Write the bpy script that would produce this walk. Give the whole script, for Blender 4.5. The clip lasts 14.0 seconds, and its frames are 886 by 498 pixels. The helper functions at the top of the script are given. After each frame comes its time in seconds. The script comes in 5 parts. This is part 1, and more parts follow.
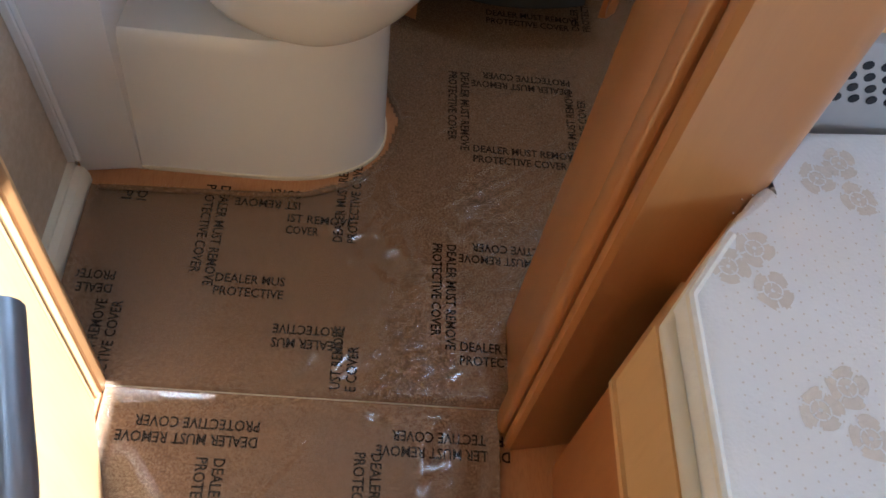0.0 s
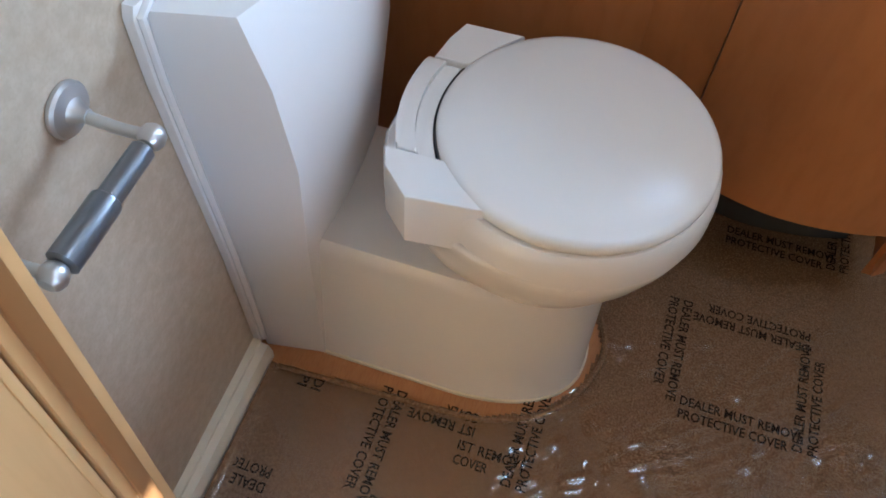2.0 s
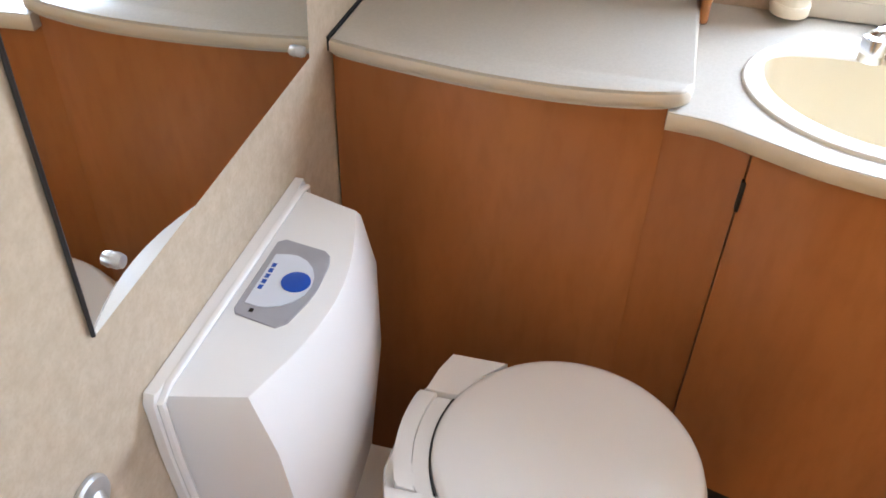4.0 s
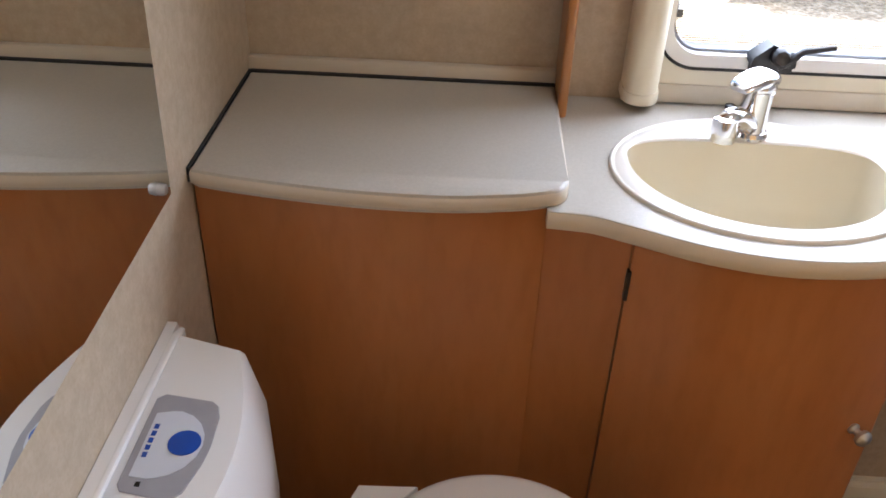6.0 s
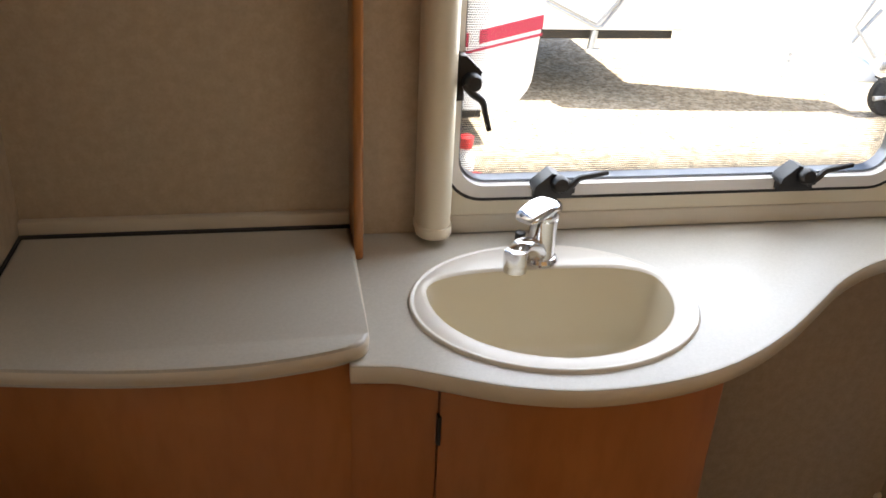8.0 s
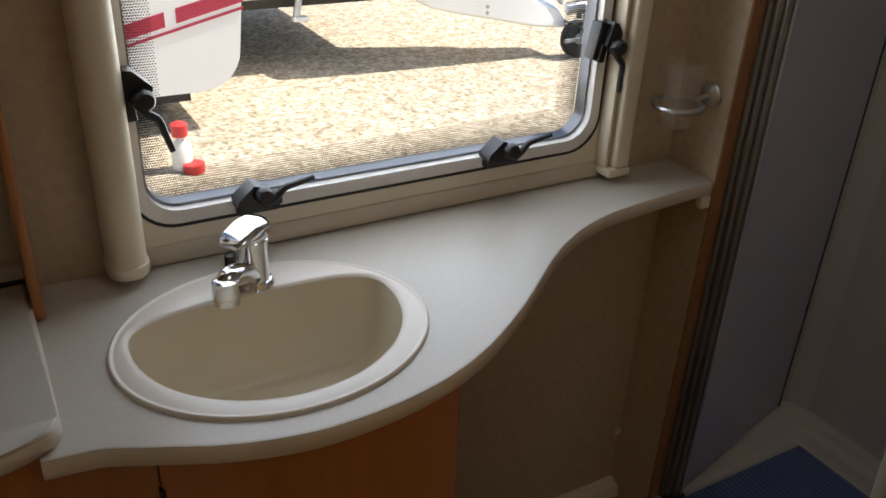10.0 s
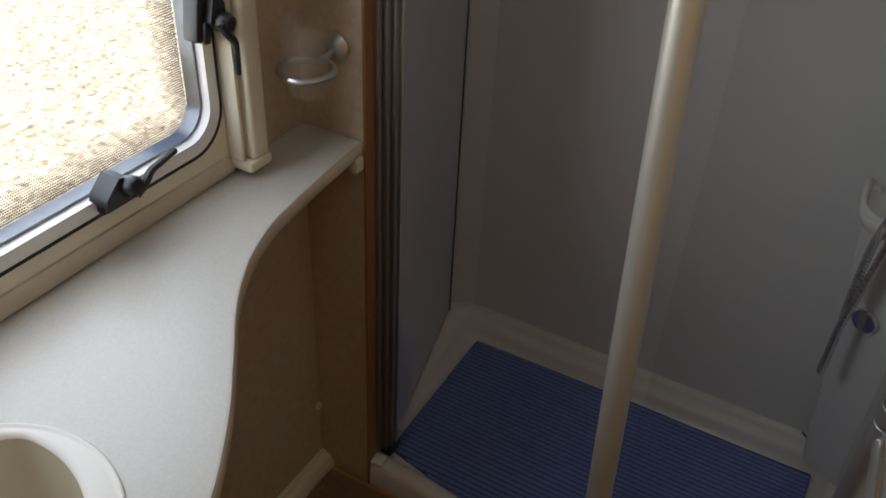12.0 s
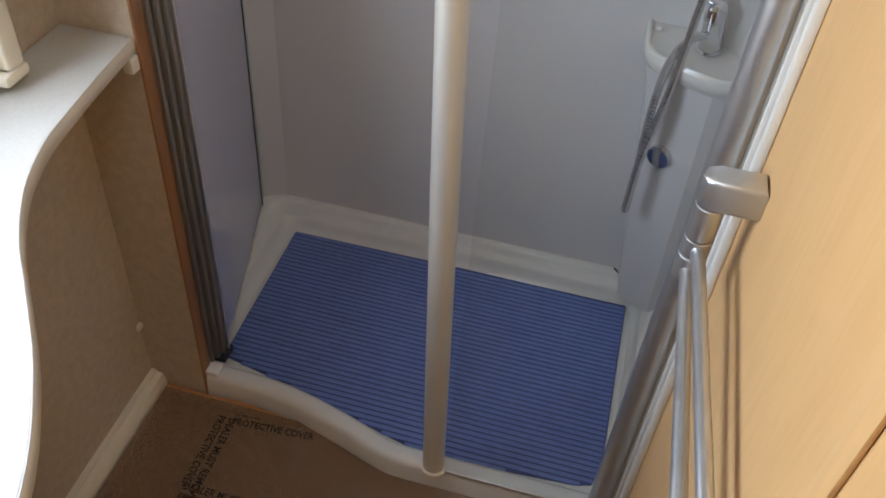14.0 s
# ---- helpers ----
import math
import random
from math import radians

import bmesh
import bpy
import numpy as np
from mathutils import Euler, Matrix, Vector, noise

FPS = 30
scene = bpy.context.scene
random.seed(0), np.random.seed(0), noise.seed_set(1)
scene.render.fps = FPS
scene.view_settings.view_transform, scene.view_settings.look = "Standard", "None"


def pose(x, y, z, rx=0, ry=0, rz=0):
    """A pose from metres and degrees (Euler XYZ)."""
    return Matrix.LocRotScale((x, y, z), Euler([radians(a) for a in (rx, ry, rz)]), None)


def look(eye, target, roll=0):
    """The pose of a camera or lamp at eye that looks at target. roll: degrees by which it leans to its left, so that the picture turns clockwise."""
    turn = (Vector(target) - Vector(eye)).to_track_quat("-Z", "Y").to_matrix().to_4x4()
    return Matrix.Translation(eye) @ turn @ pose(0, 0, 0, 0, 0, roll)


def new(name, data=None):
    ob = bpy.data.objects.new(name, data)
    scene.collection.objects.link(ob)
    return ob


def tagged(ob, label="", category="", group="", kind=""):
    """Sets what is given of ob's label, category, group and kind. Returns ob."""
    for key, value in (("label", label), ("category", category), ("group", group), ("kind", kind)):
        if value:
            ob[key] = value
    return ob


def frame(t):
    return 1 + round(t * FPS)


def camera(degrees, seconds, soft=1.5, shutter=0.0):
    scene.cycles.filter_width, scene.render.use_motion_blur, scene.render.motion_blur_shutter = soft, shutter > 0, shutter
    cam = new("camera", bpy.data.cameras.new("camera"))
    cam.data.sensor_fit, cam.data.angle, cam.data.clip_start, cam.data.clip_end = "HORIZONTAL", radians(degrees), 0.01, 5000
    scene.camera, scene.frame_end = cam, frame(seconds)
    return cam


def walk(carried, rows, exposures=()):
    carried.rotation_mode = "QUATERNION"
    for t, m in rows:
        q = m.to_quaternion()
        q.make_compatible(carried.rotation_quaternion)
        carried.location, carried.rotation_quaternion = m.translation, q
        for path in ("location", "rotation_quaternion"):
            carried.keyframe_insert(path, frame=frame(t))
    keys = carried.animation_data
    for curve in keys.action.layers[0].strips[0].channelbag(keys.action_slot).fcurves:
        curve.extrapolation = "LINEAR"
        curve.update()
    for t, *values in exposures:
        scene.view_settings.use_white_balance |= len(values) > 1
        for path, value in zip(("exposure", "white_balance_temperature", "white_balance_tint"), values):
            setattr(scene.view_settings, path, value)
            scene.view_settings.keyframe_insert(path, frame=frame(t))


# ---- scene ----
cam = camera(54.9, 14.0, soft=1.7)
PATH = [
    (0, (0.474, -1.647, 1.172), (0.669, -0.545, -0.486), 13.1),
    (0.5, (0.433, -1.593, 1.22), (0.542, -0.357, -0.349), 13.6),
    (1, (0.414, -1.448, 1.212), (0.276, -0.288, -0.412), 7.9),
    (1.5, (0.416, -1.351, 1.22), (0.111, -0.262, -0.43), 4.0),
    (2, (0.426, -1.319, 1.234), (0.149, -0.224, -0.417), 4.9),
    (2.5, (0.416, -1.303, 1.257), (0.076, -0.13, -0.326), 3.2),
    (3, (0.408, -1.308, 1.297), (0.012, 0.007, -0.158), 2.3),
    (3.5, (0.396, -1.308, 1.319), (-0.028, 0.074, -0.063), 1.4),
    (4, (0.396, -1.287, 1.359), (0.033, 0.211, 0.084), 2.0),
    (4.2, (0.387, -1.28, 1.367), (0.09, 0.271, 0.14), 2.9),
    (6.3, (0.344, -1.23, 1.369), (0.295, 0.431, 0.256), 2.0),
    (6.5, (0.357, -1.232, 1.379), (0.294, 0.415, 0.247), 1.8),
    (7, (0.373, -1.247, 1.386), (0.322, 0.378, 0.222), 3.1),
    (7.5, (0.381, -1.199, 1.422), (0.472, 0.509, 0.386), 1.6),
    (8, (0.381, -1.178, 1.422), (0.726, 0.569, 0.511), 2.8),
    (8.5, (0.384, -1.159, 1.411), (0.904, 0.546, 0.504), 2.8),
    (9, (0.396, -1.132, 1.409), (1.04, 0.534, 0.509), 2.0),
    (9.2, (0.4, -1.117, 1.404), (1.103, 0.529, 0.512), 1.6),
    (11.3, (0.548, -0.971, 1.528), (1.721, 0.178, 0.386), 2.9),
    (11.5, (0.548, -0.901, 1.52), (1.792, 0.173, 0.38), 1.3),
    (12, (0.587, -0.794, 1.505), (2.018, -0.041, 0.328), 3.1),
    (12.5, (0.61, -0.784, 1.496), (2.099, -0.236, 0.278), 4.6),
    (13, (0.616, -0.78, 1.5), (2.116, -0.325, 0.259), 4.6),
    (13.5, (0.614, -0.778, 1.488), (2.121, -0.476, 0.207), 6.4),
    (14, (0.616, -0.787, 1.489), (2.046, -0.506, 0.119), 5.2),
]
walk(cam, [(t, look(eye, target, roll)) for t, eye, target, roll in PATH],
     exposures=[(0.0, 2.75, 4800, 6), (0.5, 2.97, 4350, -2), (1.0, 3.08, 4300, 0), (2.0, 3.02, 4850, 5), (2.5, 3.05, 4850, 2), (3.0, 3.05, 5350, 9), (4.0, 3.22, 5700, 10),
                (6.4, 2.50, 5900, 15), (7.0, 2.50, 5900, 15), (7.5, 2.20, 6100, 13), (8.2, 1.42, 6550, 12), (9.2, 0.70, 6450, 12), (11.3, 0.60, 6500, 10),
                (12.0, 0.95, 6300, 10), (12.5, 1.70, 6400, 10), (13.0, 1.98, 6450, 10), (14.0, 2.48, 5800, 10)])

# ---- world and light ----
SUN_TO = Vector((-0.55, 0.06, -0.83)).normalized()
world = bpy.data.worlds.new("world")
scene.world = world
world.use_nodes = True
wn = world.node_tree.nodes
sky = wn.new("ShaderNodeTexSky")
sky.sky_type = "NISHITA"
sky.sun_disc = False
sky.sun_elevation = math.asin(-SUN_TO.z)
sky.sun_rotation = math.atan2(-SUN_TO.x, -SUN_TO.y)
world.node_tree.links.new(sky.outputs[0], wn["Background"].inputs[0])
wn["Background"].inputs[1].default_value = 0.14

sun_data = bpy.data.lights.new("sun", "SUN")
sun_data.energy, sun_data.angle, sun_data.color = 5.0, radians(0.5), (1.0, 0.95, 0.86)
sun = new("sun", sun_data)
sun.matrix_world = look((0, 0, 6), tuple(Vector((0, 0, 6)) + SUN_TO))


def window_light(name, place, target, wide, high, watts, colour=(1.0, 0.98, 0.95)):
    data = bpy.data.lights.new(name, "AREA")
    data.shape, data.size, data.size_y, data.energy, data.color = "RECTANGLE", wide, high, watts, colour
    ob = new(name, data)
    ob.matrix_world = look(place, target)
    return ob


# daylight in the washroom window, the washroom rooflight and the bedroom window and rooflight
window_light("window_daylight", (1.0, 0.075, 1.2), (1.0, -1.0, 0.85), 0.72, 0.5, 2.1, (0.93, 0.97, 1.0))
window_light("rooflight_daylight", (0.97, -0.62, 1.975), (0.97, -0.62, 0), 0.30, 0.30, 0.48, (0.88, 0.95, 1.0))
window_light("bedroom_rooflight_daylight", (1.25, -1.4, 1.985), (1.25, -1.4, 0), 0.26, 0.36, 0.2, (0.88, 0.95, 1.0))
window_light("bedroom_window_daylight", (2.17, -2.7, 1.2), (0.0, -1.6, 0.6), 0.9, 0.5, 2.0, (0.92, 0.96, 1.0))


# ---- materials ----
def mat(name, colour, rough=0.5, metal=0.0, second=None, scale=20.0, mix=0.5, stretch=(1, 1, 1), bump=0.0, bump_scale=None,
        fine=None, coat=0.0, coat_rough=0.05, detail=6.0, spec=0.5, alpha=None, rough_var=0.0, ripple=None, grain_rand=0.0):
    m = bpy.data.materials.new(name)
    m.use_nodes = True
    nt = m.node_tree
    n, link = nt.nodes, nt.links.new
    b = n["Principled BSDF"]
    b.inputs["Base Color"].default_value = (*colour, 1)
    b.inputs["Roughness"].default_value = rough
    b.inputs["Metallic"].default_value = metal
    b.inputs["Coat Weight"].default_value = coat
    b.inputs["Coat Roughness"].default_value = coat_rough
    b.inputs["Specular IOR Level"].default_value = spec
    co = n.new("ShaderNodeTexCoord")
    mp = n.new("ShaderNodeMapping")
    mp.inputs["Scale"].default_value = stretch
    link(co.outputs["Object"], mp.inputs["Vector"])
    vec = mp.outputs["Vector"]
    if grain_rand:
        info = n.new("ShaderNodeObjectInfo")
        add = n.new("ShaderNodeVectorMath")
        mul = n.new("ShaderNodeMath")
        mul.operation = "MULTIPLY"
        mul.inputs[1].default_value = grain_rand
        link(info.outputs["Random"], mul.inputs[0])
        link(vec, add.inputs[0])
        link(mul.outputs[0], add.inputs[1])
        vec = add.outputs[0]
    tex = n.new("ShaderNodeTexNoise")
    tex.inputs["Scale"].default_value = scale
    tex.inputs["Detail"].default_value = detail
    link(vec, tex.inputs["Vector"])
    if second:
        ramp = n.new("ShaderNodeValToRGB")
        ramp.color_ramp.elements[0].position, ramp.color_ramp.elements[1].position = 0.5 - mix / 2, 0.5 + mix / 2
        ramp.color_ramp.elements[0].color, ramp.color_ramp.elements[1].color = (*colour, 1), (*second, 1)
        link(tex.outputs["Fac"], ramp.inputs["Fac"])
        out = ramp.outputs["Color"]
        if fine:
            fscale, famount, fcol = fine
            t2 = n.new("ShaderNodeTexNoise")
            t2.inputs["Scale"].default_value = fscale
            t2.inputs["Detail"].default_value = 3
            link(vec, t2.inputs["Vector"])
            r2 = n.new("ShaderNodeValToRGB")
            r2.color_ramp.elements[0].position, r2.color_ramp.elements[1].position = 0.45, 0.7
            r2.color_ramp.elements[0].color, r2.color_ramp.elements[1].color = (0, 0, 0, 1), (famount, famount, famount, 1)
            link(t2.outputs["Fac"], r2.inputs["Fac"])
            mx = n.new("ShaderNodeMixRGB")
            mx.inputs[2].default_value = (*fcol, 1)
            link(r2.outputs["Color"], mx.inputs[0])
            link(out, mx.inputs[1])
            out = mx.outputs[0]
        link(out, b.inputs["Base Color"])
    if rough_var:
        mr = n.new("ShaderNodeMapRange")
        mr.inputs["To Min"].default_value, mr.inputs["To Max"].default_value = rough - rough_var, rough + rough_var
        link(tex.outputs["Fac"], mr.inputs["Value"])
        link(mr.outputs["Result"], b.inputs["Roughness"])
    if bump:
        bt = n.new("ShaderNodeTexNoise")
        bt.inputs["Scale"].default_value = bump_scale or scale
        bt.inputs["Detail"].default_value = 4
        link(vec, bt.inputs["Vector"])
        bp = n.new("ShaderNodeBump")
        bp.inputs["Strength"].default_value = bump
        bp.inputs["Distance"].default_value = 0.002
        link(bt.outputs["Fac"], bp.inputs["Height"])
        link(bp.outputs["Normal"], b.inputs["Normal"])
    return m


def glass_mat(name, colour=(1, 1, 1), rough=0.0, gloss=0.035):
    m = bpy.data.materials.new(name)
    m.use_nodes = True
    n, link = m.node_tree.nodes, m.node_tree.links.new
    n.remove(n["Principled BSDF"])
    tr, gl, fr, mx = n.new("ShaderNodeBsdfTransparent"), n.new("ShaderNodeBsdfGlossy"), n.new("ShaderNodeLayerWeight"), n.new("ShaderNodeMixShader")
    up, sc = n.new("ShaderNodeMath"), n.new("ShaderNodeMath")
    up.operation, sc.operation = "POWER", "MULTIPLY_ADD"
    up.inputs[1].default_value, sc.inputs[1].default_value, sc.inputs[2].default_value = 4.0, 0.6, gloss
    tr.inputs[0].default_value = (*colour, 1)
    gl.inputs["Roughness"].default_value = rough
    link(fr.outputs["Facing"], up.inputs[0])
    link(up.outputs[0], sc.inputs[0])
    link(sc.outputs[0], mx.inputs[0])
    link(tr.outputs[0], mx.inputs[1])
    link(gl.outputs[0], mx.inputs[2])
    link(mx.outputs[0], n["Material Output"].inputs[0])
    return m


M = {}
M["vinyl"] = mat("cream_mottled_wallboard", (0.47, 0.375, 0.262), 0.55, second=(0.55, 0.452, 0.332), scale=55, mix=0.35, bump=0.15, bump_scale=160,
                 fine=(190, 0.35, (0.42, 0.325, 0.215)))
M["pear"] = mat("pear_wood_foil", (0.37, 0.140, 0.041), 0.38, second=(0.46, 0.190, 0.062), scale=4, mix=0.6, stretch=(2.2, 2.2, 0.6),
                bump=0.02, bump_scale=60, fine=(26, 0.28, (0.31, 0.105, 0.029)), coat=0.15, coat_rough=0.25, spec=0.35)
M["maple"] = mat("light_wood_foil", (0.62, 0.37, 0.15), 0.42, second=(0.70, 0.44, 0.19), scale=5, mix=0.5, stretch=(3.0, 3.0, 0.35),
                 bump=0.03, bump_scale=60, fine=(40, 0.3, (0.55, 0.31, 0.11)), spec=0.35)
M["casing"] = mat("varnished_wood_casing", (0.37, 0.148, 0.036), 0.3, second=(0.44, 0.190, 0.052), scale=5, mix=0.5, stretch=(4, 4, 0.4),
                  fine=(60, 0.3, (0.38, 0.15, 0.04)), coat=0.3, coat_rough=0.2)
M["white"] = mat("white_moulded_plastic", (0.80, 0.78, 0.75), 0.22, second=(0.83, 0.81, 0.79), scale=4, mix=0.6, rough_var=0.05, bump=0.02, bump_scale=300)
M["trim"] = mat("white_trim_plastic", (0.78, 0.76, 0.70), 0.35, second=(0.74, 0.71, 0.63), scale=8, mix=0.6)
M["cream"] = mat("cream_plastic", (0.78, 0.71, 0.56), 0.35, second=(0.74, 0.67, 0.52), scale=7, mix=0.6)
M["basin"] = mat("ivory_basin_plastic", (0.70, 0.63, 0.485), 0.25, second=(0.73, 0.66, 0.515), scale=6, mix=0.6, rough_var=0.05)
M["basin_rim"] = mat("ivory_rim_plastic", (0.70, 0.65, 0.57), 0.3, second=(0.73, 0.68, 0.60), scale=6, mix=0.6)
M["laminate"] = mat("stone_grey_laminate", (0.515, 0.485, 0.425), 0.33, second=(0.565, 0.535, 0.475), scale=260, mix=0.4, bump=0.04, bump_scale=500,
                    fine=(500, 0.25, (0.43, 0.415, 0.355)), rough_var=0.06)
M["edge"] = mat("cream_edge_strip", (0.62, 0.55, 0.44), 0.4, second=(0.66, 0.59, 0.48), scale=30, mix=0.6)
M["shower"] = mat("shower_wall_plastic", (0.65, 0.625, 0.605), 0.28, second=(0.665, 0.64, 0.62), scale=2, mix=1.0, detail=1.0, bump=0.03, bump_scale=14)
M["tray"] = mat("shower_tray_plastic", (0.74, 0.71, 0.66), 0.14, second=(0.70, 0.67, 0.61), scale=9, mix=0.6, rough_var=0.06)
M["leaf"] = mat("frosted_grey_panel", (0.45, 0.44, 0.52), 0.14, second=(0.48, 0.47, 0.55), scale=4, mix=0.6)
M["mat_blue"] = mat("blue_ribbed_pvc", (0.15, 0.205, 0.46), 0.5, second=(0.18, 0.24, 0.51), scale=18, mix=0.6, fine=(60, 0.3, (0.12, 0.17, 0.40)))
# darker copy of the mat blue: shade between the ribs put into the colour
M["mat_groove"] = mat("mat_groove_shade", (0.05, 0.07, 0.18), 0.65, second=(0.065, 0.09, 0.22), scale=18, mix=0.6)
M["chrome"] = mat("chrome", (0.72, 0.72, 0.74), 0.10, 1.0)
M["satin"] = mat("satin_steel", (0.56, 0.56, 0.56), 0.36, 0.9, second=(0.61, 0.61, 0.61), scale=40, rough_var=0.06)
M["darkbar"] = mat("grey_satin_bar", (0.20, 0.21, 0.23), 0.3, 0.8, second=(0.23, 0.24, 0.26), scale=60)
M["hose"] = mat("bright_ribbed_metal", (0.72, 0.72, 0.72), 0.22, 0.9, second=(0.60, 0.60, 0.60), scale=50)
M["alu"] = mat("aluminium_profile", (0.62, 0.60, 0.57), 0.32, 0.9, second=(0.66, 0.64, 0.61), scale=30, stretch=(1, 1, 0.1))
M["gold_alu"] = mat("champagne_aluminium", (0.70, 0.66, 0.57), 0.42, 0.55, second=(0.73, 0.69, 0.60), scale=30, stretch=(1, 1, 0.1))
M["black"] = mat("black_plastic", (0.015, 0.015, 0.017), 0.35, second=(0.022, 0.022, 0.024), scale=60)
M["rubber"] = mat("black_rubber_seal", (0.02, 0.02, 0.02), 0.7, second=(0.03, 0.03, 0.03), scale=80)
M["grey_pad"] = mat("grey_control_pad", (0.33, 0.32, 0.34), 0.45, second=(0.36, 0.35, 0.37), scale=60)
M["pale_pad"] = mat("pale_grey_pad", (0.62, 0.64, 0.69), 0.4, second=(0.65, 0.67, 0.72), scale=60)
M["blue_btn"] = mat("blue_button", (0.008, 0.06, 0.36), 0.35, second=(0.012, 0.075, 0.40), scale=60)
M["ink"] = mat("black_print", (0.012, 0.009, 0.007), 0.8, second=(0.02, 0.015, 0.011), scale=90, spec=0.15)
M["film"] = mat("brown_fibre_board", (0.150, 0.084, 0.043), 0.75, second=(0.205, 0.121, 0.067), scale=120, mix=0.4,
                fine=(330, 0.85, (0.38, 0.25, 0.145)), bump=0.05, bump_scale=200, spec=0.2)
M["bronze"] = mat("bronze_grey_profile", (0.30, 0.275, 0.235), 0.36, 0.7, second=(0.34, 0.31, 0.27), scale=30, stretch=(1, 1, 0.1))
M["walnut"] = mat("brown_wood_edge", (0.26, 0.115, 0.035), 0.4, second=(0.31, 0.145, 0.048), scale=6, stretch=(4, 4, 0.4))
M["laminate_floor"] = mat("wood_effect_vinyl_floor", (0.47, 0.20, 0.070), 0.35, second=(0.56, 0.27, 0.105), scale=9, mix=0.6, stretch=(6, 1, 1),
                          fine=(60, 0.4, (0.36, 0.14, 0.05)), coat=0.2)
M["ticking"] = mat("white_mattress_ticking", (0.78, 0.77, 0.75), 0.85, second=(0.82, 0.81, 0.79), scale=30, bump=0.3, bump_scale=260)
M["ticking_flower"] = mat("beige_woven_flower", (0.62, 0.55, 0.46), 0.85, second=(0.68, 0.61, 0.52), scale=120, bump=0.3, bump_scale=300)
M["piping"] = mat("cream_piping", (0.74, 0.70, 0.60), 0.8, second=(0.78, 0.74, 0.65), scale=200)
M["mesh_grey"] = mat("grey_perforated_plastic", (0.40, 0.38, 0.36), 0.55, second=(0.44, 0.42, 0.40), scale=40)
M["hole"] = mat("dark_hole", (0.02, 0.02, 0.022), 0.9)
M["ceiling"] = mat("cream_ceiling_board", (0.72, 0.66, 0.56), 0.6, second=(0.76, 0.70, 0.60), scale=40, bump=0.1)
M["gravel"] = mat("dry_gravel_ground", (0.42, 0.345, 0.24), 0.95, second=(0.66, 0.58, 0.44), scale=11, mix=0.3, detail=12, bump=1.0, bump_scale=60,
                  fine=(26, 0.85, (0.14, 0.105, 0.065)))
M["van"] = mat("white_caravan_skin", (0.88, 0.87, 0.84), 0.25, second=(0.85, 0.84, 0.80), scale=3, mix=0.7)
M["van_red"] = mat("crimson_stripe", (0.42, 0.025, 0.06), 0.35, second=(0.46, 0.03, 0.07), scale=10)
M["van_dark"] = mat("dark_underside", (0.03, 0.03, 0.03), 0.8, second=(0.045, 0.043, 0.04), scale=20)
M["steel"] = mat("galvanised_steel", (0.50, 0.51, 0.52), 0.4, 0.8, second=(0.40, 0.41, 0.42), scale=30)
M["red"] = mat("red_plastic", (0.55, 0.03, 0.03), 0.4, second=(0.6, 0.04, 0.04), scale=20)
M["clear"] = glass_mat("clear_glass", (0.97, 0.98, 0.97), 0.0, 0.015)
M["tumbler"] = mat("clear_plastic_tumbler", (0.80, 0.80, 0.76), 0.08, second=(0.84, 0.84, 0.80), scale=30)
M["tumbler"].node_tree.nodes["Principled BSDF"].inputs["Alpha"].default_value = 0.05
M["acrylic"] = glass_mat("clear_acrylic", (0.97, 0.97, 0.96))
M["clear_film"] = glass_mat("clear_plastic_film", (0.97, 0.95, 0.92), 0.02, 0.05)
mirror = bpy.data.materials.new("mirror_glass")
mirror.use_nodes = True
mirror.node_tree.nodes["Principled BSDF"].inputs["Base Color"].default_value = (0.86, 0.88, 0.87, 1)
mirror.node_tree.nodes["Principled BSDF"].inputs["Metallic"].default_value = 1.0
mirror.node_tree.nodes["Principled BSDF"].inputs["Roughness"].default_value = 0.0
M["mirror"] = mirror

# ---- building helpers ----
ORIGIN = {}


def finish(bm, angle=38):
    bmesh.ops.recalc_face_normals(bm, faces=bm.faces)
    for fc in bm.faces:
        fc.smooth = True
    for e in bm.edges:
        if len(e.link_faces) == 2 and e.calc_face_angle(0) > radians(angle):
            e.smooth = False


def thing(name, at=(0, 0, 0), label="", category="", group="", kind=""):
    ob = new(name)
    ob.empty_display_size = 0.05
    ob.location = at
    ORIGIN[ob] = Vector(at)
    return tagged(ob, label, category, group, kind)


def part(name, bm, material, parent=None, label="", angle=38):
    finish(bm, angle)
    me = bpy.data.meshes.new(name)
    off = ORIGIN[parent] if parent else Vector()
    bmesh.ops.translate(bm, verts=bm.verts, vec=-off)
    bm.to_mesh(me)
    bm.free()
    me.materials.append(M[material])
    ob = new(name, me)
    if parent:
        ob.parent = parent
    ORIGIN[ob] = off.copy()
    return tagged(ob, label)


def single(name, bm, material, label, category, kind="", angle=38):
    return tagged(part(name, bm, material, None, label, angle), label, category, "", kind)


def box(x0, x1, y0, y1, z0, z1, bevel=0.0, seg=2, bm=None):
    b = bmesh.new()
    bmesh.ops.create_cube(b, size=1.0)
    for v in b.verts:
        v.co = Vector((x0 + (v.co.x + 0.5) * (x1 - x0), y0 + (v.co.y + 0.5) * (y1 - y0), z0 + (v.co.z + 0.5) * (z1 - z0)))
    if bevel:
        bmesh.ops.bevel(b, geom=b.edges[:], offset=bevel, segments=seg, affect="EDGES", profile=0.5)
    return merge(bm, b)


def merge(bm, b):
    if bm is None:
        return b
    me = bpy.data.meshes.new("joined")
    b.to_mesh(me)
    b.free()
    bm.from_mesh(me)
    bpy.data.meshes.remove(me)
    return bm


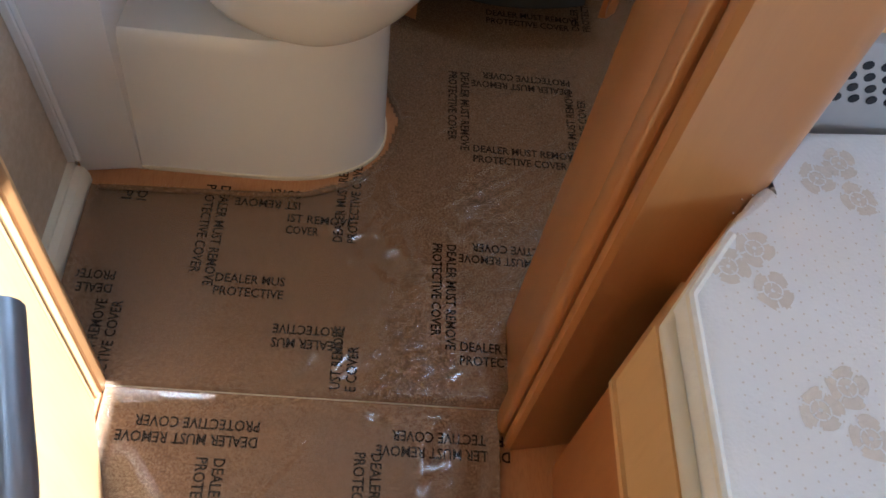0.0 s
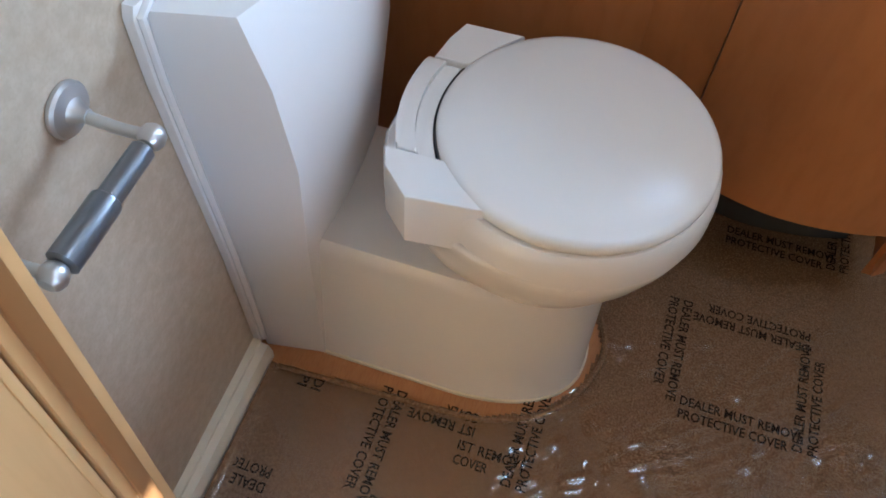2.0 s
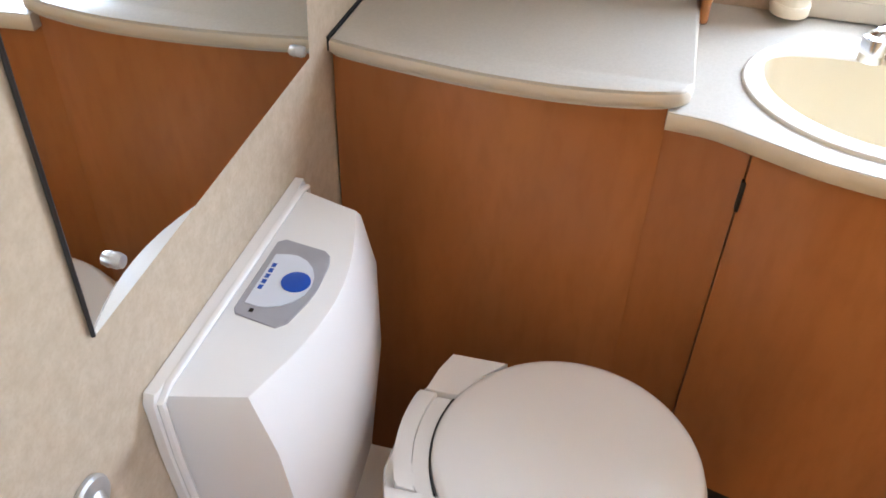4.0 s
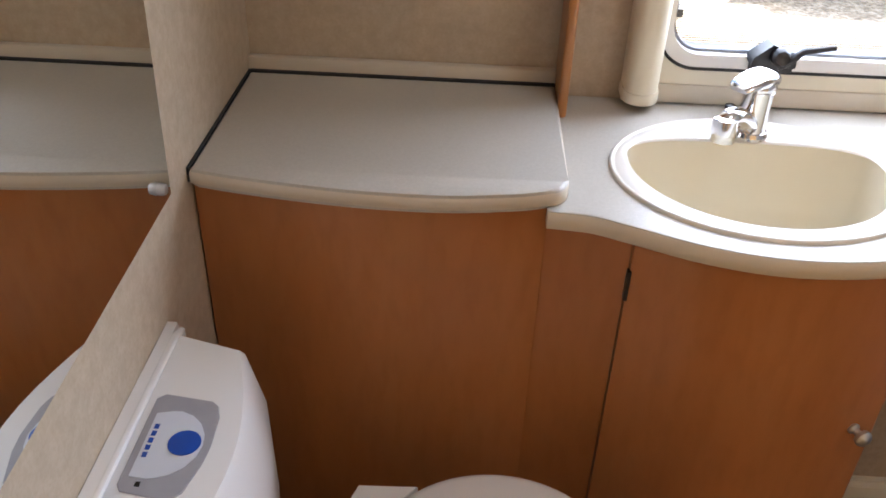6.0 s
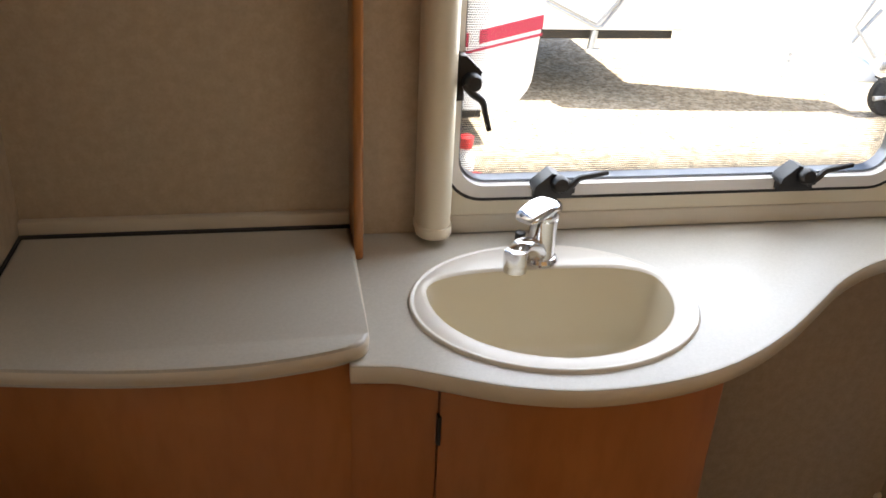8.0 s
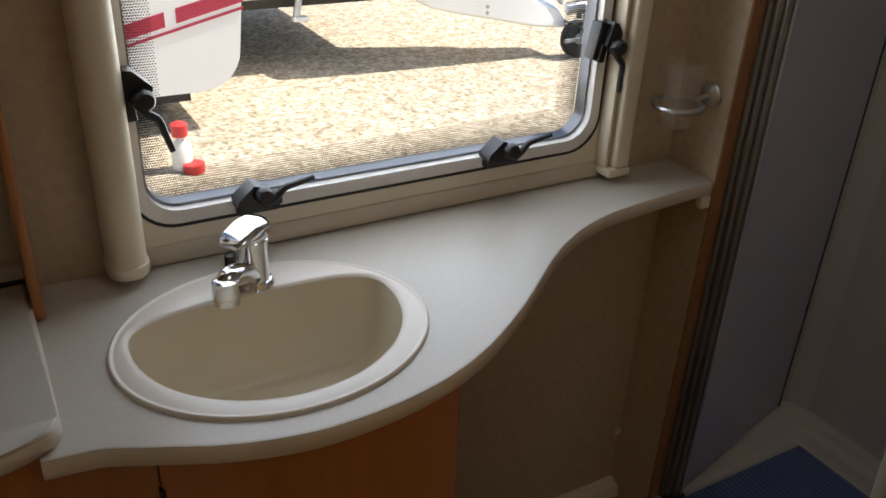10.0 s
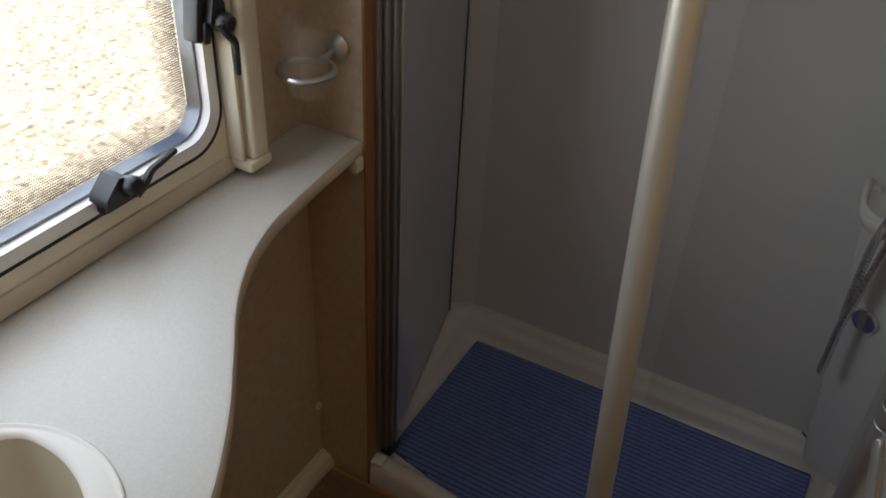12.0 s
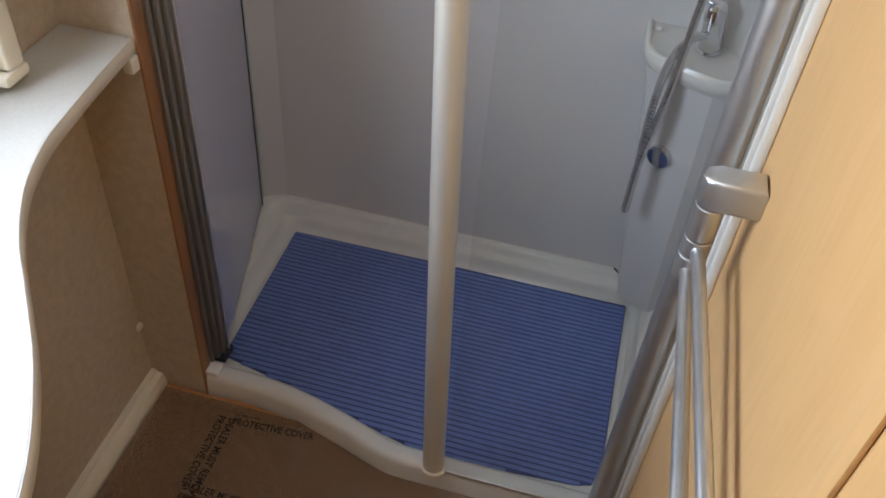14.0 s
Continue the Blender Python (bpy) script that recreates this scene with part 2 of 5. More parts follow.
def prism(outline, z0, z1, bevel=0.0, seg=2, bm=None, top_only=False):
    """A solid from an outline in the plan."""
    b = bmesh.new()
    low = [b.verts.new((x, y, z0)) for x, y in outline]
    high = [b.verts.new((x, y, z1)) for x, y in outline]
    n = len(outline)
    b.faces.new(low[::-1])
    b.faces.new(high)
    for i in range(n):
        b.faces.new((low[i], low[(i + 1) % n], high[(i + 1) % n], high[i]))
    if bevel:
        hi = set(high)
        lo = set(low)
        edges = [e for e in b.edges if all(v in hi for v in e.verts) or (not top_only and all(v in lo for v in e.verts))]
        bmesh.ops.bevel(b, geom=edges, offset=bevel, segments=seg, affect="EDGES", profile=0.5)
    return merge(bm, b)


def loft(rings, bm=None, cap=True):
    """A skin over closed rings with the same number of points."""
    b = bmesh.new()
    rows = [[b.verts.new(p) for p in ring] for ring in rings]
    n = len(rows[0])
    for a, c in zip(rows, rows[1:]):
        for i in range(n):
            b.faces.new((a[i], a[(i + 1) % n], c[(i + 1) % n], c[i]))
    if cap:
        b.faces.new(rows[0][::-1])
        b.faces.new(rows[-1])
    return merge(bm, b)


def tube(points, radius, sides=12, bm=None, radii=None, cap=True):
    pts = [Vector(p) for p in points]
    rings = []
    side = None
    for i, p in enumerate(pts):
        d = (pts[min(i + 1, len(pts) - 1)] - pts[max(i - 1, 0)]).normalized()
        if side is None:
            side = d.cross(Vector((0, 0, 1)))
            if side.length < 1e-3:
                side = d.cross(Vector((0, 1, 0)))
        side = (side - d * side.dot(d)).normalized()
        up = d.cross(side)
        r = radii[i] if radii else radius
        rings.append([p + r * (math.cos(a) * side + math.sin(a) * up) for a in (2 * math.pi * k / sides for k in range(sides))])
    return loft(rings, bm, cap)


def lathe(profile, centre, axis=(0, 0, 1), sides=24, bm=None):
    """Turned shape: profile of (distance along the axis, radius)."""
    c, ax = Vector(centre), Vector(axis).normalized()
    bm = bm or bmesh.new()
    u = ax.orthogonal().normalized()
    v = ax.cross(u)
    turns = [2 * math.pi * k / sides for k in range(sides)]
    rings = [[bm.verts.new(c + ax * h + (u * math.cos(a) + v * math.sin(a)) * max(r, 1e-4)) for a in turns] for h, r in profile]
    for low, high in zip(rings, rings[1:]):
        for k in range(sides):
            bm.faces.new((low[k], low[(k + 1) % sides], high[(k + 1) % sides], high[k]))
    bm.faces.new(rings[0][::-1])
    bm.faces.new(rings[-1])
    return bm


def curve(points, steps=8, closed=False):
    """A smooth line (Catmull-Rom) through plan or space points."""
    pts = [Vector(p) for p in points]
    out = []
    n = len(pts)
    for i in range(n if closed else n - 1):
        if closed:
            p = [pts[(i + k) % n] for k in (-1, 0, 1, 2)]
        else:
            p = [pts[max(i - 1, 0)], pts[i], pts[i + 1], pts[min(i + 2, n - 1)]]
        for s in range(steps):
            t = s / steps
            out.append(0.5 * ((2 * p[1]) + (p[2] - p[0]) * t + (2 * p[0] - 5 * p[1] + 4 * p[2] - p[3]) * t * t
                              + (3 * p[1] - p[0] - 3 * p[2] + p[3]) * t ** 3))
    if not closed:
        out.append(pts[-1])
    return out


def rounded(x0, x1, z0, z1, r, n=8):
    """A rounded rectangle, as pairs."""
    out = []
    for cx, cz, a0 in ((x1 - r, z1 - r, 0), (x0 + r, z1 - r, 90), (x0 + r, z0 + r, 180), (x1 - r, z0 + r, 270)):
        for k in range(n + 1):
            a = radians(a0 + 90 * k / n)
            out.append((cx + r * math.cos(a), cz + r * math.sin(a)))
    return out


def ring_xz(outer, inner, y0, y1, bm=None):
    """A frame standing in the xz plane between two outlines with the same number of points."""
    b = bmesh.new()
    o0, o1 = [[b.verts.new((x, y, z)) for x, z in outer] for y in (y0, y1)]
    i0, i1 = [[b.verts.new((x, y, z)) for x, z in inner] for y in (y0, y1)]
    n = len(outer)
    for k in range(n):
        j = (k + 1) % n
        for a, c in ((o0, i0), (i0, i1), (i1, o1), (o1, o0)):
            b.faces.new((a[k], a[j], c[j], c[k]))
    return merge(bm, b)


def smoothstep(a, b, x):
    t = min(1, max(0, (x - a) / (b - a)))
    return t * t * (3 - 2 * t)

# ---- large structure ----
CEIL = 1.96
single("wall_west", box(-0.03, 0.0, -3.4, 0.03, -0.02, CEIL), "vinyl", "cream mottled wallboard along the side of the washroom", "wall", "structure")
bm = box(0.0, 0.590, 0.0, 0.03, -0.02, CEIL)
box(1.405, 2.2, 0.0, 0.03, -0.02, CEIL, bm=bm)
box(0.590, 1.405, 0.0, 0.03, -0.02, 0.872, bm=bm)
box(0.590, 1.405, 0.0, 0.03, 1.46, CEIL, bm=bm)
single("wall_north", bm, "vinyl", "cream mottled wallboard round the washroom window", "wall", "structure")
bm = box(2.17, 2.2, -2.25, 0.0, -0.02, CEIL)
box(2.17, 2.2, -3.4, -3.15, -0.02, CEIL, bm=bm)
box(2.17, 2.2, -3.15, -2.25, -0.02, 0.95, bm=bm)
box(2.17, 2.2, -3.15, -2.25, 1.45, CEIL, bm=bm)
single("wall_east", bm, "vinyl", "cream wallboard with a bedroom window opening", "wall", "structure")
single("wall_south", box(0.0, 2.17, -3.4, -3.37, -0.02, CEIL), "vinyl", "plain cream wallboard behind the bedroom", "wall", "structure")
bm = box(0.0, 0.112, -1.168, -1.132, 0.0, CEIL)
single("wall_partition_1", bm, "vinyl", "narrow cream partition beside the washroom door", "wall", "structure")
bm = box(0.762, 1.534, -1.075, -0.976, 0.0, CEIL)
box(1.534, 2.17, -1.075, -1.035, 0.0, CEIL, bm=bm)
box(0.112, 0.76, -1.15, -1.10, 1.95, CEIL, bm=bm)
single("wall_partition_2", bm, "maple", "light wood partition between washroom and bedroom", "wall", "structure")
bm = box(-0.03, 2.2, -3.4, -1.58, CEIL, CEIL + 0.03)
box(-0.03, 2.2, -1.22, -0.80, CEIL, CEIL + 0.03, bm=bm)
box(-0.03, 2.2, -0.44, 0.03, CEIL, CEIL + 0.03, bm=bm)
box(-0.03, 1.12, -1.58, -1.22, CEIL, CEIL + 0.03, bm=bm)
box(1.46, 2.2, -1.58, -1.22, CEIL, CEIL + 0.03, bm=bm)
box(-0.03, 0.82, -0.80, -0.44, CEIL, CEIL + 0.03, bm=bm)
box(1.18, 2.2, -0.80, -0.44, CEIL, CEIL + 0.03, bm=bm)
single("ceiling", bm, "ceiling", "cream ceiling board with two rooflight openings", "ceiling", "structure")
floor = single("floor", box(0.0, 2.17, -3.37, 0.0, -0.03, 0.0), "laminate_floor", "orange wood-effect vinyl floor", "floor", "structure")

single("rooflight_cover", prism([(0.79, -0.83), (1.21, -0.83), (1.21, -0.41), (0.79, -0.41)], CEIL + 0.03, CEIL + 0.045, 0.005), "trim", "white closed rooflight cover in the ceiling", "rooflight", "structure")

# skirting
def skirting(name, x0, x1, y0, y1, along_y):
    h, w = 0.042, 0.03
    prof = [(0, 0), (w, 0), (w, h * 0.45), (w * 0.8, h * 0.8), (w * 0.42, h * 0.86), (w * 0.38, h), (0, h)]
    if along_y:
        rings = [[(x0 + a, y, b) for a, b in prof] for y in (y0, y1)]
    else:
        rings = [[(x, y1 - a, b) for a, b in prof] for x in (x0, x1)]
    return single(name, loft(rings), "cream", "cream plastic skirting strip along the wall foot", "skirting", "structure")


skirting("baseboard_1", 0.0, 0.03, -1.132, -0.79, True)
skirting("baseboard_2", 0.93, 1.578, 0, 0.0, False)

# doorway: casing, jambs, threshold
door_frame = thing("door_1", (0.4, -1.1, 0), "varnished wooden door casing round the washroom doorway", "door frame", kind="structure")
part("jamb", box(0.112, 0.127, -1.170, -1.128, 0.0, 1.93, 0.003), "maple", door_frame)
part("stop", box(0.127, 0.133, -1.160, -1.142, 0.0, 1.93, 0.002), "walnut", door_frame)
part("jamb", box(0.714, 0.76, -1.13, -0.998, 0.0, 1.93, 0.004), "casing", door_frame)
part("stop", box(0.696, 0.7135, -1.186, -1.148, 0.0, 1.93, 0.009, 3), "casing", door_frame)
casing_outline = [(0.714, -1.175), (0.705, -1.196), (0.707, -1.204), (0.714, -1.208)] + [
    (0.800 + 0.040 * math.sin(radians(a)), -1.153 - 0.040 * math.cos(radians(a))) for a in range(0, 100, 10)] + [(0.84, -1.076), (0.762, -1.076), (0.762, -1.131), (0.714, -1.131)]
part("casing", prism(casing_outline, 0.0, 1.93), "casing", door_frame, "rounded varnished wood casing")
part("head", box(0.112, 0.84, -1.165, -1.05, 1.90, 1.95, 0.006), "casing", door_frame)
part("latch_keep", box(0.712, 0.7138, -1.094, -1.080, 0.85, 0.91, 0.0005), "black", door_frame, "dark latch keep plate")
bm = box(0.133, 0.70, -1.152, -1.146, 0.0, 0.006, 0.001, 2)
single("threshold", bm, "cream", "low threshold strip under the film", "threshold", "structure")

# open washroom door leaf against the passage side
door = thing("washroom_door", (0.124, -1.174, 0), "light wooden washroom door standing open", "door")
swing = Matrix.Translation((0.124, -1.174, 0)) @ Matrix.Rotation(radians(18.5), 4, "Z")


def on_door(bb):
    """Turns what is built along the hinge line into the open door's place."""
    bmesh.ops.transform(bb, matrix=swing, verts=bb.verts)
    return bb


part("leaf", on_door(box(-0.026, 0.0, -0.53, 0.0, 0.012, 1.90, 0.005, 2)), "maple", door)
part("edge_lipping", on_door(box(-0.0265, 0.0015, -0.0105, -0.0005, 0.012, 1.90, 0.001)), "maple", door)
lever = part("lever_handle", on_door(tube(curve([(0.0, -0.465, 0.80), (0.05, -0.465, 0.80), (0.078, -0.452, 0.80), (0.084, -0.42, 0.80), (0.084, -0.37, 0.80), (0.084, -0.325, 0.80)], 5), 0.0145, 16)),
             "darkbar", door, "dark satin lever handle")
part("rose_plate", on_door(box(0.0005, 0.006, -0.49, -0.44, 0.72, 0.88, 0.003)), "darkbar", door)

# bathroom wood panel joint on the partition
part("cover_strip", box(0.945, 0.972, -0.976, -0.971, 0.0, 1.9, 0.002), "maple", door_frame)

# ---- protective film on the floor ----
toilet_cut = [(0.03, -0.80), (0.03, -0.44), (0.40, -0.46), (0.49, -0.52), (0.522, -0.60), (0.505, -0.675), (0.455, -0.738), (0.38, -0.775), (0.30, -0.785), (0.10, -0.795)]


def inside(poly, x, y):
    hit = False
    for (ax, ay), (bx, by) in zip(poly, poly[1:] + poly[:1]):
        if (ay > y) != (by > y) and x < (bx - ax) * (y - ay) / (by - ay) + ax:
            hit = not hit
    return hit


def film_height(x, y):
    """Clear film: nearly flat, with fans of sharp creases where it has been trodden and pulled."""
    h = 0.002 + 0.0012 * noise.noise(Vector((x * 9, y * 9, 0.3)))
    w = 1.3 * math.exp(-(((x - 0.78) / 0.30) ** 2 + ((y + 0.86) / 0.30) ** 2))
    w += 0.75 * math.exp(-(((x - 0.50) / 0.30) ** 2 + ((y + 1.10) / 0.09) ** 2))
    w += 0.7 * math.exp(-(((x - 1.40) / 0.24) ** 2 + ((y + 0.20) / 0.20) ** 2)) + 0.10
    w *= 0.25 + smoothstep(-0.30, 0.30, noise.noise(Vector((x * 6, y * 6, 9.0))))
    a = x * 0.80 + y * 0.60
    b = -x * 0.60 + y * 0.80
    c = x * 0.35 + y * 0.94
    d = -x * 0.94 + y * 0.35
    r1 = max(0, 1 - abs(noise.noise(Vector((a * 6.5, b * 21, 1.7)))) * 6.0)
    r2 = max(0, 1 - abs(noise.noise(Vector((a * 13 + 3, b * 34, 5.1)))) * 5.0)
    r3 = max(0, 1 - abs(noise.noise(Vector((c * 9 + 7, d * 25, 2.3)))) * 6.0)
    r4 = max(0, 1 - abs(noise.noise(Vector((a * 22, c * 22, 7.7)))) * 4.0)
    e = math.atan2(y + 0.02, x - 1.50)
    fold = math.exp(-(((x - 1.40) / 0.13) ** 2 + ((y + 0.19) / 0.13) ** 2))
    fold *= max(0, math.sin(e * 17 + 2.5 * noise.noise(Vector((x * 9, y * 9, 4.0))))) ** 3
    line = math.exp(-(((x - 0.40) - 0.75 * (y + 1.24)) / 0.006) ** 2) * smoothstep(-1.20, -1.23, y)
    return h + 0.012 * fold + 0.004 * line + w * (0.0054 * r1 + 0.0034 * r2 + 0.0042 * r3 + 0.0013 * r4)


def paper_height(x, y):
    return 0.003 + 0.0008 * noise.noise(Vector((x * 7, y * 7, 0.3)))


def film_sheet(name, x0, x1, y0, y1, step, label, cut=None, material="film", parent=None, lift=0.0):
    height = film_height if material == "clear_film" else paper_height
    b = bmesh.new()
    nx, ny = int((x1 - x0) / step), int((y1 - y0) / step)
    grid = {}
    for i in range(nx + 1):
        for j in range(ny + 1):
            x, y = x0 + (x1 - x0) * i / nx, y0 + (y1 - y0) * j / ny
            if cut and inside(cut, x, y):
                continue
            edge = min(x - x0, x1 - x, y - y0, y1 - y)
            grid[i, j] = b.verts.new((x, y, height(x, y) + lift + 0.006 * math.exp(-edge / 0.008)))
    for i in range(nx):
        for j in range(ny):
            q = [grid.get(k) for k in ((i, j), (i + 1, j), (i + 1, j + 1), (i, j + 1))]
            if all(q):
                b.faces.new(q)
    ob = part(name, b, material, parent, label, 80)
    return ob if parent else tagged(ob, label, "protective film")


film = film_sheet("floor_film", 0.033, 1.565, -1.150, -0.035, 0.0045, "printed brown protective film wrinkled over the washroom floor", toilet_cut)
film_2 = film_sheet("floor_film", 0.135, 0.698, -2.6, -1.152, 0.012, "printed brown protective film on the passage floor")
for sheet, ext, step, cut in ((film, (0.040, 1.560, -1.146, -0.040), 0.004, toilet_cut), (film_2, (0.14, 0.695, -2.2, -1.156), 0.008, None)):
    top = film_sheet("clear_film", *ext, step, "clear glossy wrinkled plastic film", cut, "clear_film", sheet, 0.0045)
    top.visible_shadow = False
rim_pts = [(x, y, 0.006) for x, y in ([(0.045, -0.806)] + [(0.10, -0.803), (0.30, -0.793), (0.385, -0.783), (0.462, -0.745), (0.513, -0.680), (0.530, -0.60), (0.497, -0.515)])]
part("folded_edge", tube(curve(rim_pts, 6), 0.0045, 8), "film", film)


def print_text(parent, lines, x, y, turn, size=0.0165):
    """Two printed lines on the film, turned in the plan, from their start."""
    for row, words in enumerate(lines):
        cu = bpy.data.curves.new("print", "FONT")
        cu.body = words
        cu.size = 1.0
        cu.offset = 0.02
        cu.resolution_u = 2
        tmp = bpy.data.objects.new("print", cu)
        me = bpy.data.meshes.new_from_object(tmp)
        bpy.data.objects.remove(tmp)
        wide = max(v.co.x for v in me.vertices)
        sx = len(words) * 0.0108 / wide
        me.transform(Matrix.Rotation(radians(turn), 4, "Z") @ Matrix.Translation((0, -row * size * 1.42, 0)) @ Matrix.Diagonal((sx, size * 1.36, 1, 1)))
        off = ORIGIN[parent]
        for v in me.vertices:
            v.co.x += x - off.x
            v.co.y += y - off.y
            v.co.z = paper_height(v.co.x + off.x, v.co.y + off.y) + 0.0009 - off.z
        me.materials.append(M["ink"])
        ob = new("printed_notice", me)
        ob.parent = parent
        ORIGIN[ob] = off.copy()


BOTH = ("DEALER MUST REMOVE", "PROTECTIVE COVER")


def print_block(parent, x0, y0, w=0.272, h=0.235, sides="LBRT", short=None):
    """A square of four printed notices whose words run round it."""
    if "L" in sides:
        print_text(parent, BOTH, x0 + 0.028, y0 + h - 0.01, -90)
    if "B" in sides:
        print_text(parent, short or BOTH, x0 + 0.05, y0 + 0.03, 0)
    if "R" in sides:
        print_text(parent, BOTH, x0 + w - 0.028, y0 + 0.01, 90)
    if "T" in sides:
        print_text(parent, BOTH, x0 + w - 0.03, y0 + h - 0.028, 180)


CUT = ("DEALER MUS", "PROTECTIVE")
print_block(film, 0.612, -0.685)
print_block(film, 0.590, -1.085, sides="LBT")
print_block(film, 0.210, -1.005, sides="L")
print_text(film, CUT, 0.255, -0.965, 0)
print_text(film, ("IST REMOVE", "COVER"), 0.352, -0.842, 0)
print_text(film, ("IST REMOVE", "COVER"), 0.372, -0.802, 180)
print_text(film, BOTH, 0.445, -0.875, 90)
print_text(film, CUT, 0.462, -1.055, 180)
print_text(film, ("MUST REMOVE", "VE COVER"), 0.462, -1.147, 90)
print_text(film, ("DEALE", "PROTEC"), 0.108, -0.985, 180)
print_text(film, ("MUST REMOVE", "CTIVE COVER"), 0.105, -1.13, 90)
print_text(film, ("DI", "PI"), 0.108, -0.803, -90)
print_block(film, 0.640, -0.32, sides="BR", h=0.235)
print_block(film, 1.02, -0.36)
print_block(film, 1.02, -0.75)
print_block(film, 1.33, -0.40, w=0.235, h=0.235, sides="LT")
print_text(film, ("DEALER MUST REMOVE", "PROTECTIVE COVER"), 1.545, -0.20, -86)
print_text(film_2, BOTH, 0.356, -1.213, 180)
print_text(film_2, BOTH, 0.300, -1.245, -90)
print_text(film_2, BOTH, 0.745 - 0.03, -1.213, 180)
print_text(film_2, BOTH, 0.515, -1.225, -90)
print_block(film_2, 0.30, -1.75)

# ---- window ----
win = thing("window_1", (1.0, 0.0, 0.9), "caravan window with rounded acrylic pane and cream surround", "window", kind="structure")
OUT, OPEN, PANE, GLASS = rounded(0.590, 1.405, 0.872, 1.46, 0.004), rounded(0.606, 1.386, 0.895, 1.44, 0.062), rounded(0.610, 1.382, 0.8995, 1.436, 0.059), rounded(0.628, 1.364, 0.919, 1.418, 0.045)
part("surround", ring_xz(OUT, OPEN, -0.012, 0.03), "cream", win, "cream moulded window surround")
part("seal", ring_xz(OPEN, PANE, -0.0135, 0.022), "rubber", win, "black rubber seal")
# light-grey aluminium rim, coloured white for the highlight along it
part("pane_frame", ring_xz(PANE, GLASS, -0.0125, 0.022), "white", win, "aluminium pane rim with its bright highlight painted white")
b = bmesh.new()
b.faces.new([b.verts.new((x, 0.034, z)) for x, z in rounded(0.608, 1.384, 0.899, 1.438, 0.060)])
pane = part("pane", b, "acrylic", win, "clear acrylic pane")
pane.visible_shadow = False
# dotted border on the pane
b = bmesh.new()
k = 0
x = 0.622
while x < 1.37:
    z = 0.918
    while z < 1.42:
        d = min(x - 0.622, 1.368 - x, z - 0.913)
        if 0.006 < d < 0.048:
            r = 0.0020 * (1.15 - 0.60 * d / 0.048)
            c = Vector((x + (0.00175 if k % 2 else 0), 0.032, z))
            b.faces.new([b.verts.new(c + Vector((r * math.cos(a), 0, r * math.sin(a)))) for a in (0, 1.571, 3.142, 4.712)])
        z += 0.0035
        k += 1
    x += 0.0035
part("inner_rim", ring_xz(rounded(0.6285, 1.3635, 0.9195, 1.4175, 0.0445), rounded(0.6325, 1.3595, 0.9235, 1.4135, 0.041), 0.002, 0.026), "darkbar", win, "dark inner bead")
part("dotted_border", b, "black", win, "fine black dotted border print")
part("sill_bead", box(0.616, 1.395, -0.016, 0.0, 0.842, 0.872, 0.003), "edge", win)


def catch(x, z, turn, name="window_catch"):
    th = thing(name, (x, -0.005, z), "black plastic window catch with lever", "window catch", "window catches")
    base = box(x - 0.030, x + 0.032, -0.026, 0.0, z - 0.019, z - 0.003, 0.004, 2)
    bolt = box(x + 0.004, x + 0.034, -0.030, -0.004, z - 0.009, z + 0.004, 0.003, 2)
    side = [(x - 0.034, z - 0.002), (x - 0.032, z + 0.008), (x - 0.008, z + 0.029), (x + 0.006, z + 0.024), (x + 0.012, z + 0.002), (x + 0.004, z - 0.006)]
    body = loft([[(px, y, pz) for px, pz in side] for y in (-0.006, -0.034, -0.037)])
    knob = lathe([(0, 0.012), (0.004, 0.0135), (0.018, 0.0135), (0.023, 0.010), (0.025, 0.001)], (x + 0.004, -0.030, z + 0.012), (0, -1, 0.15), 18)
    path = curve([(x + 0.004, -0.046, z + 0.002), (x + 0.018, -0.049, z + 0.012), (x + 0.030, -0.050, z + 0.025), (x + 0.048, -0.050, z + 0.029), (x + 0.074, -0.050, z + 0.034)], 5)
    lever = tube(path, 0.0045, 8, None, [0.0062 - 0.0022 * k / (len(path) - 1) for k in range(len(path))])
    mt = Matrix.Translation((x, 0, z)) @ Matrix.Rotation(radians(turn), 4, "Y") @ Matrix.Translation((-x, 0, -z))
    for nm, bb in (("base", base), ("bolt", bolt), ("body", body), ("pivot", knob), ("lever", lever)):
        bmesh.ops.transform(bb, matrix=mt, verts=bb.verts)
        part(nm, bb, "black", th)


catch(0.776, 0.918, 0)
catch(1.183, 0.920, 0)
catch(0.622, 1.092, 85)
catch(1.366, 1.088, 100)

g = thing("blind_guide", (0.59, -0.03, 0.86), "cream plastic blind side guide beside the window", "blind guide", "blind guides")
x0, x1 = 0.566, 0.616
outline = [(x0, -0.001), (x0, -0.03)] + [((x0 + x1) / 2 - (x1 - x0) / 2 * math.cos(radians(a)), -0.03 - 0.028 * math.sin(radians(a))) for a in range(15, 180, 15)] + [(x1, -0.03), (x1, -0.0125)]
part("channel", prism(outline, 0.868, 1.55), "cream", g)
part("end_cap", prism([(x + (0.002 if x > (x0 + x1) / 2 else -0.002), y - 0.002) for x, y in outline], 0.852, 0.870, 0.003), "cream", g)
g = thing("blind_guide", (1.41, -0.03, 0.86), "cream square blind side guide beside the window", "blind guide", "blind guides")
part("channel", box(1.400, 1.434, -0.052, -0.001, 0.868, 1.55, 0.007, 3), "cream", g)
part("end_cap", box(1.388, 1.436, -0.054, -0.013, 0.852, 0.869, 0.005, 2), "cream", g)
part("slot_lip", box(1.388, 1.394, -0.040, -0.013, 0.869, 1.55, 0.001), "cream", g)

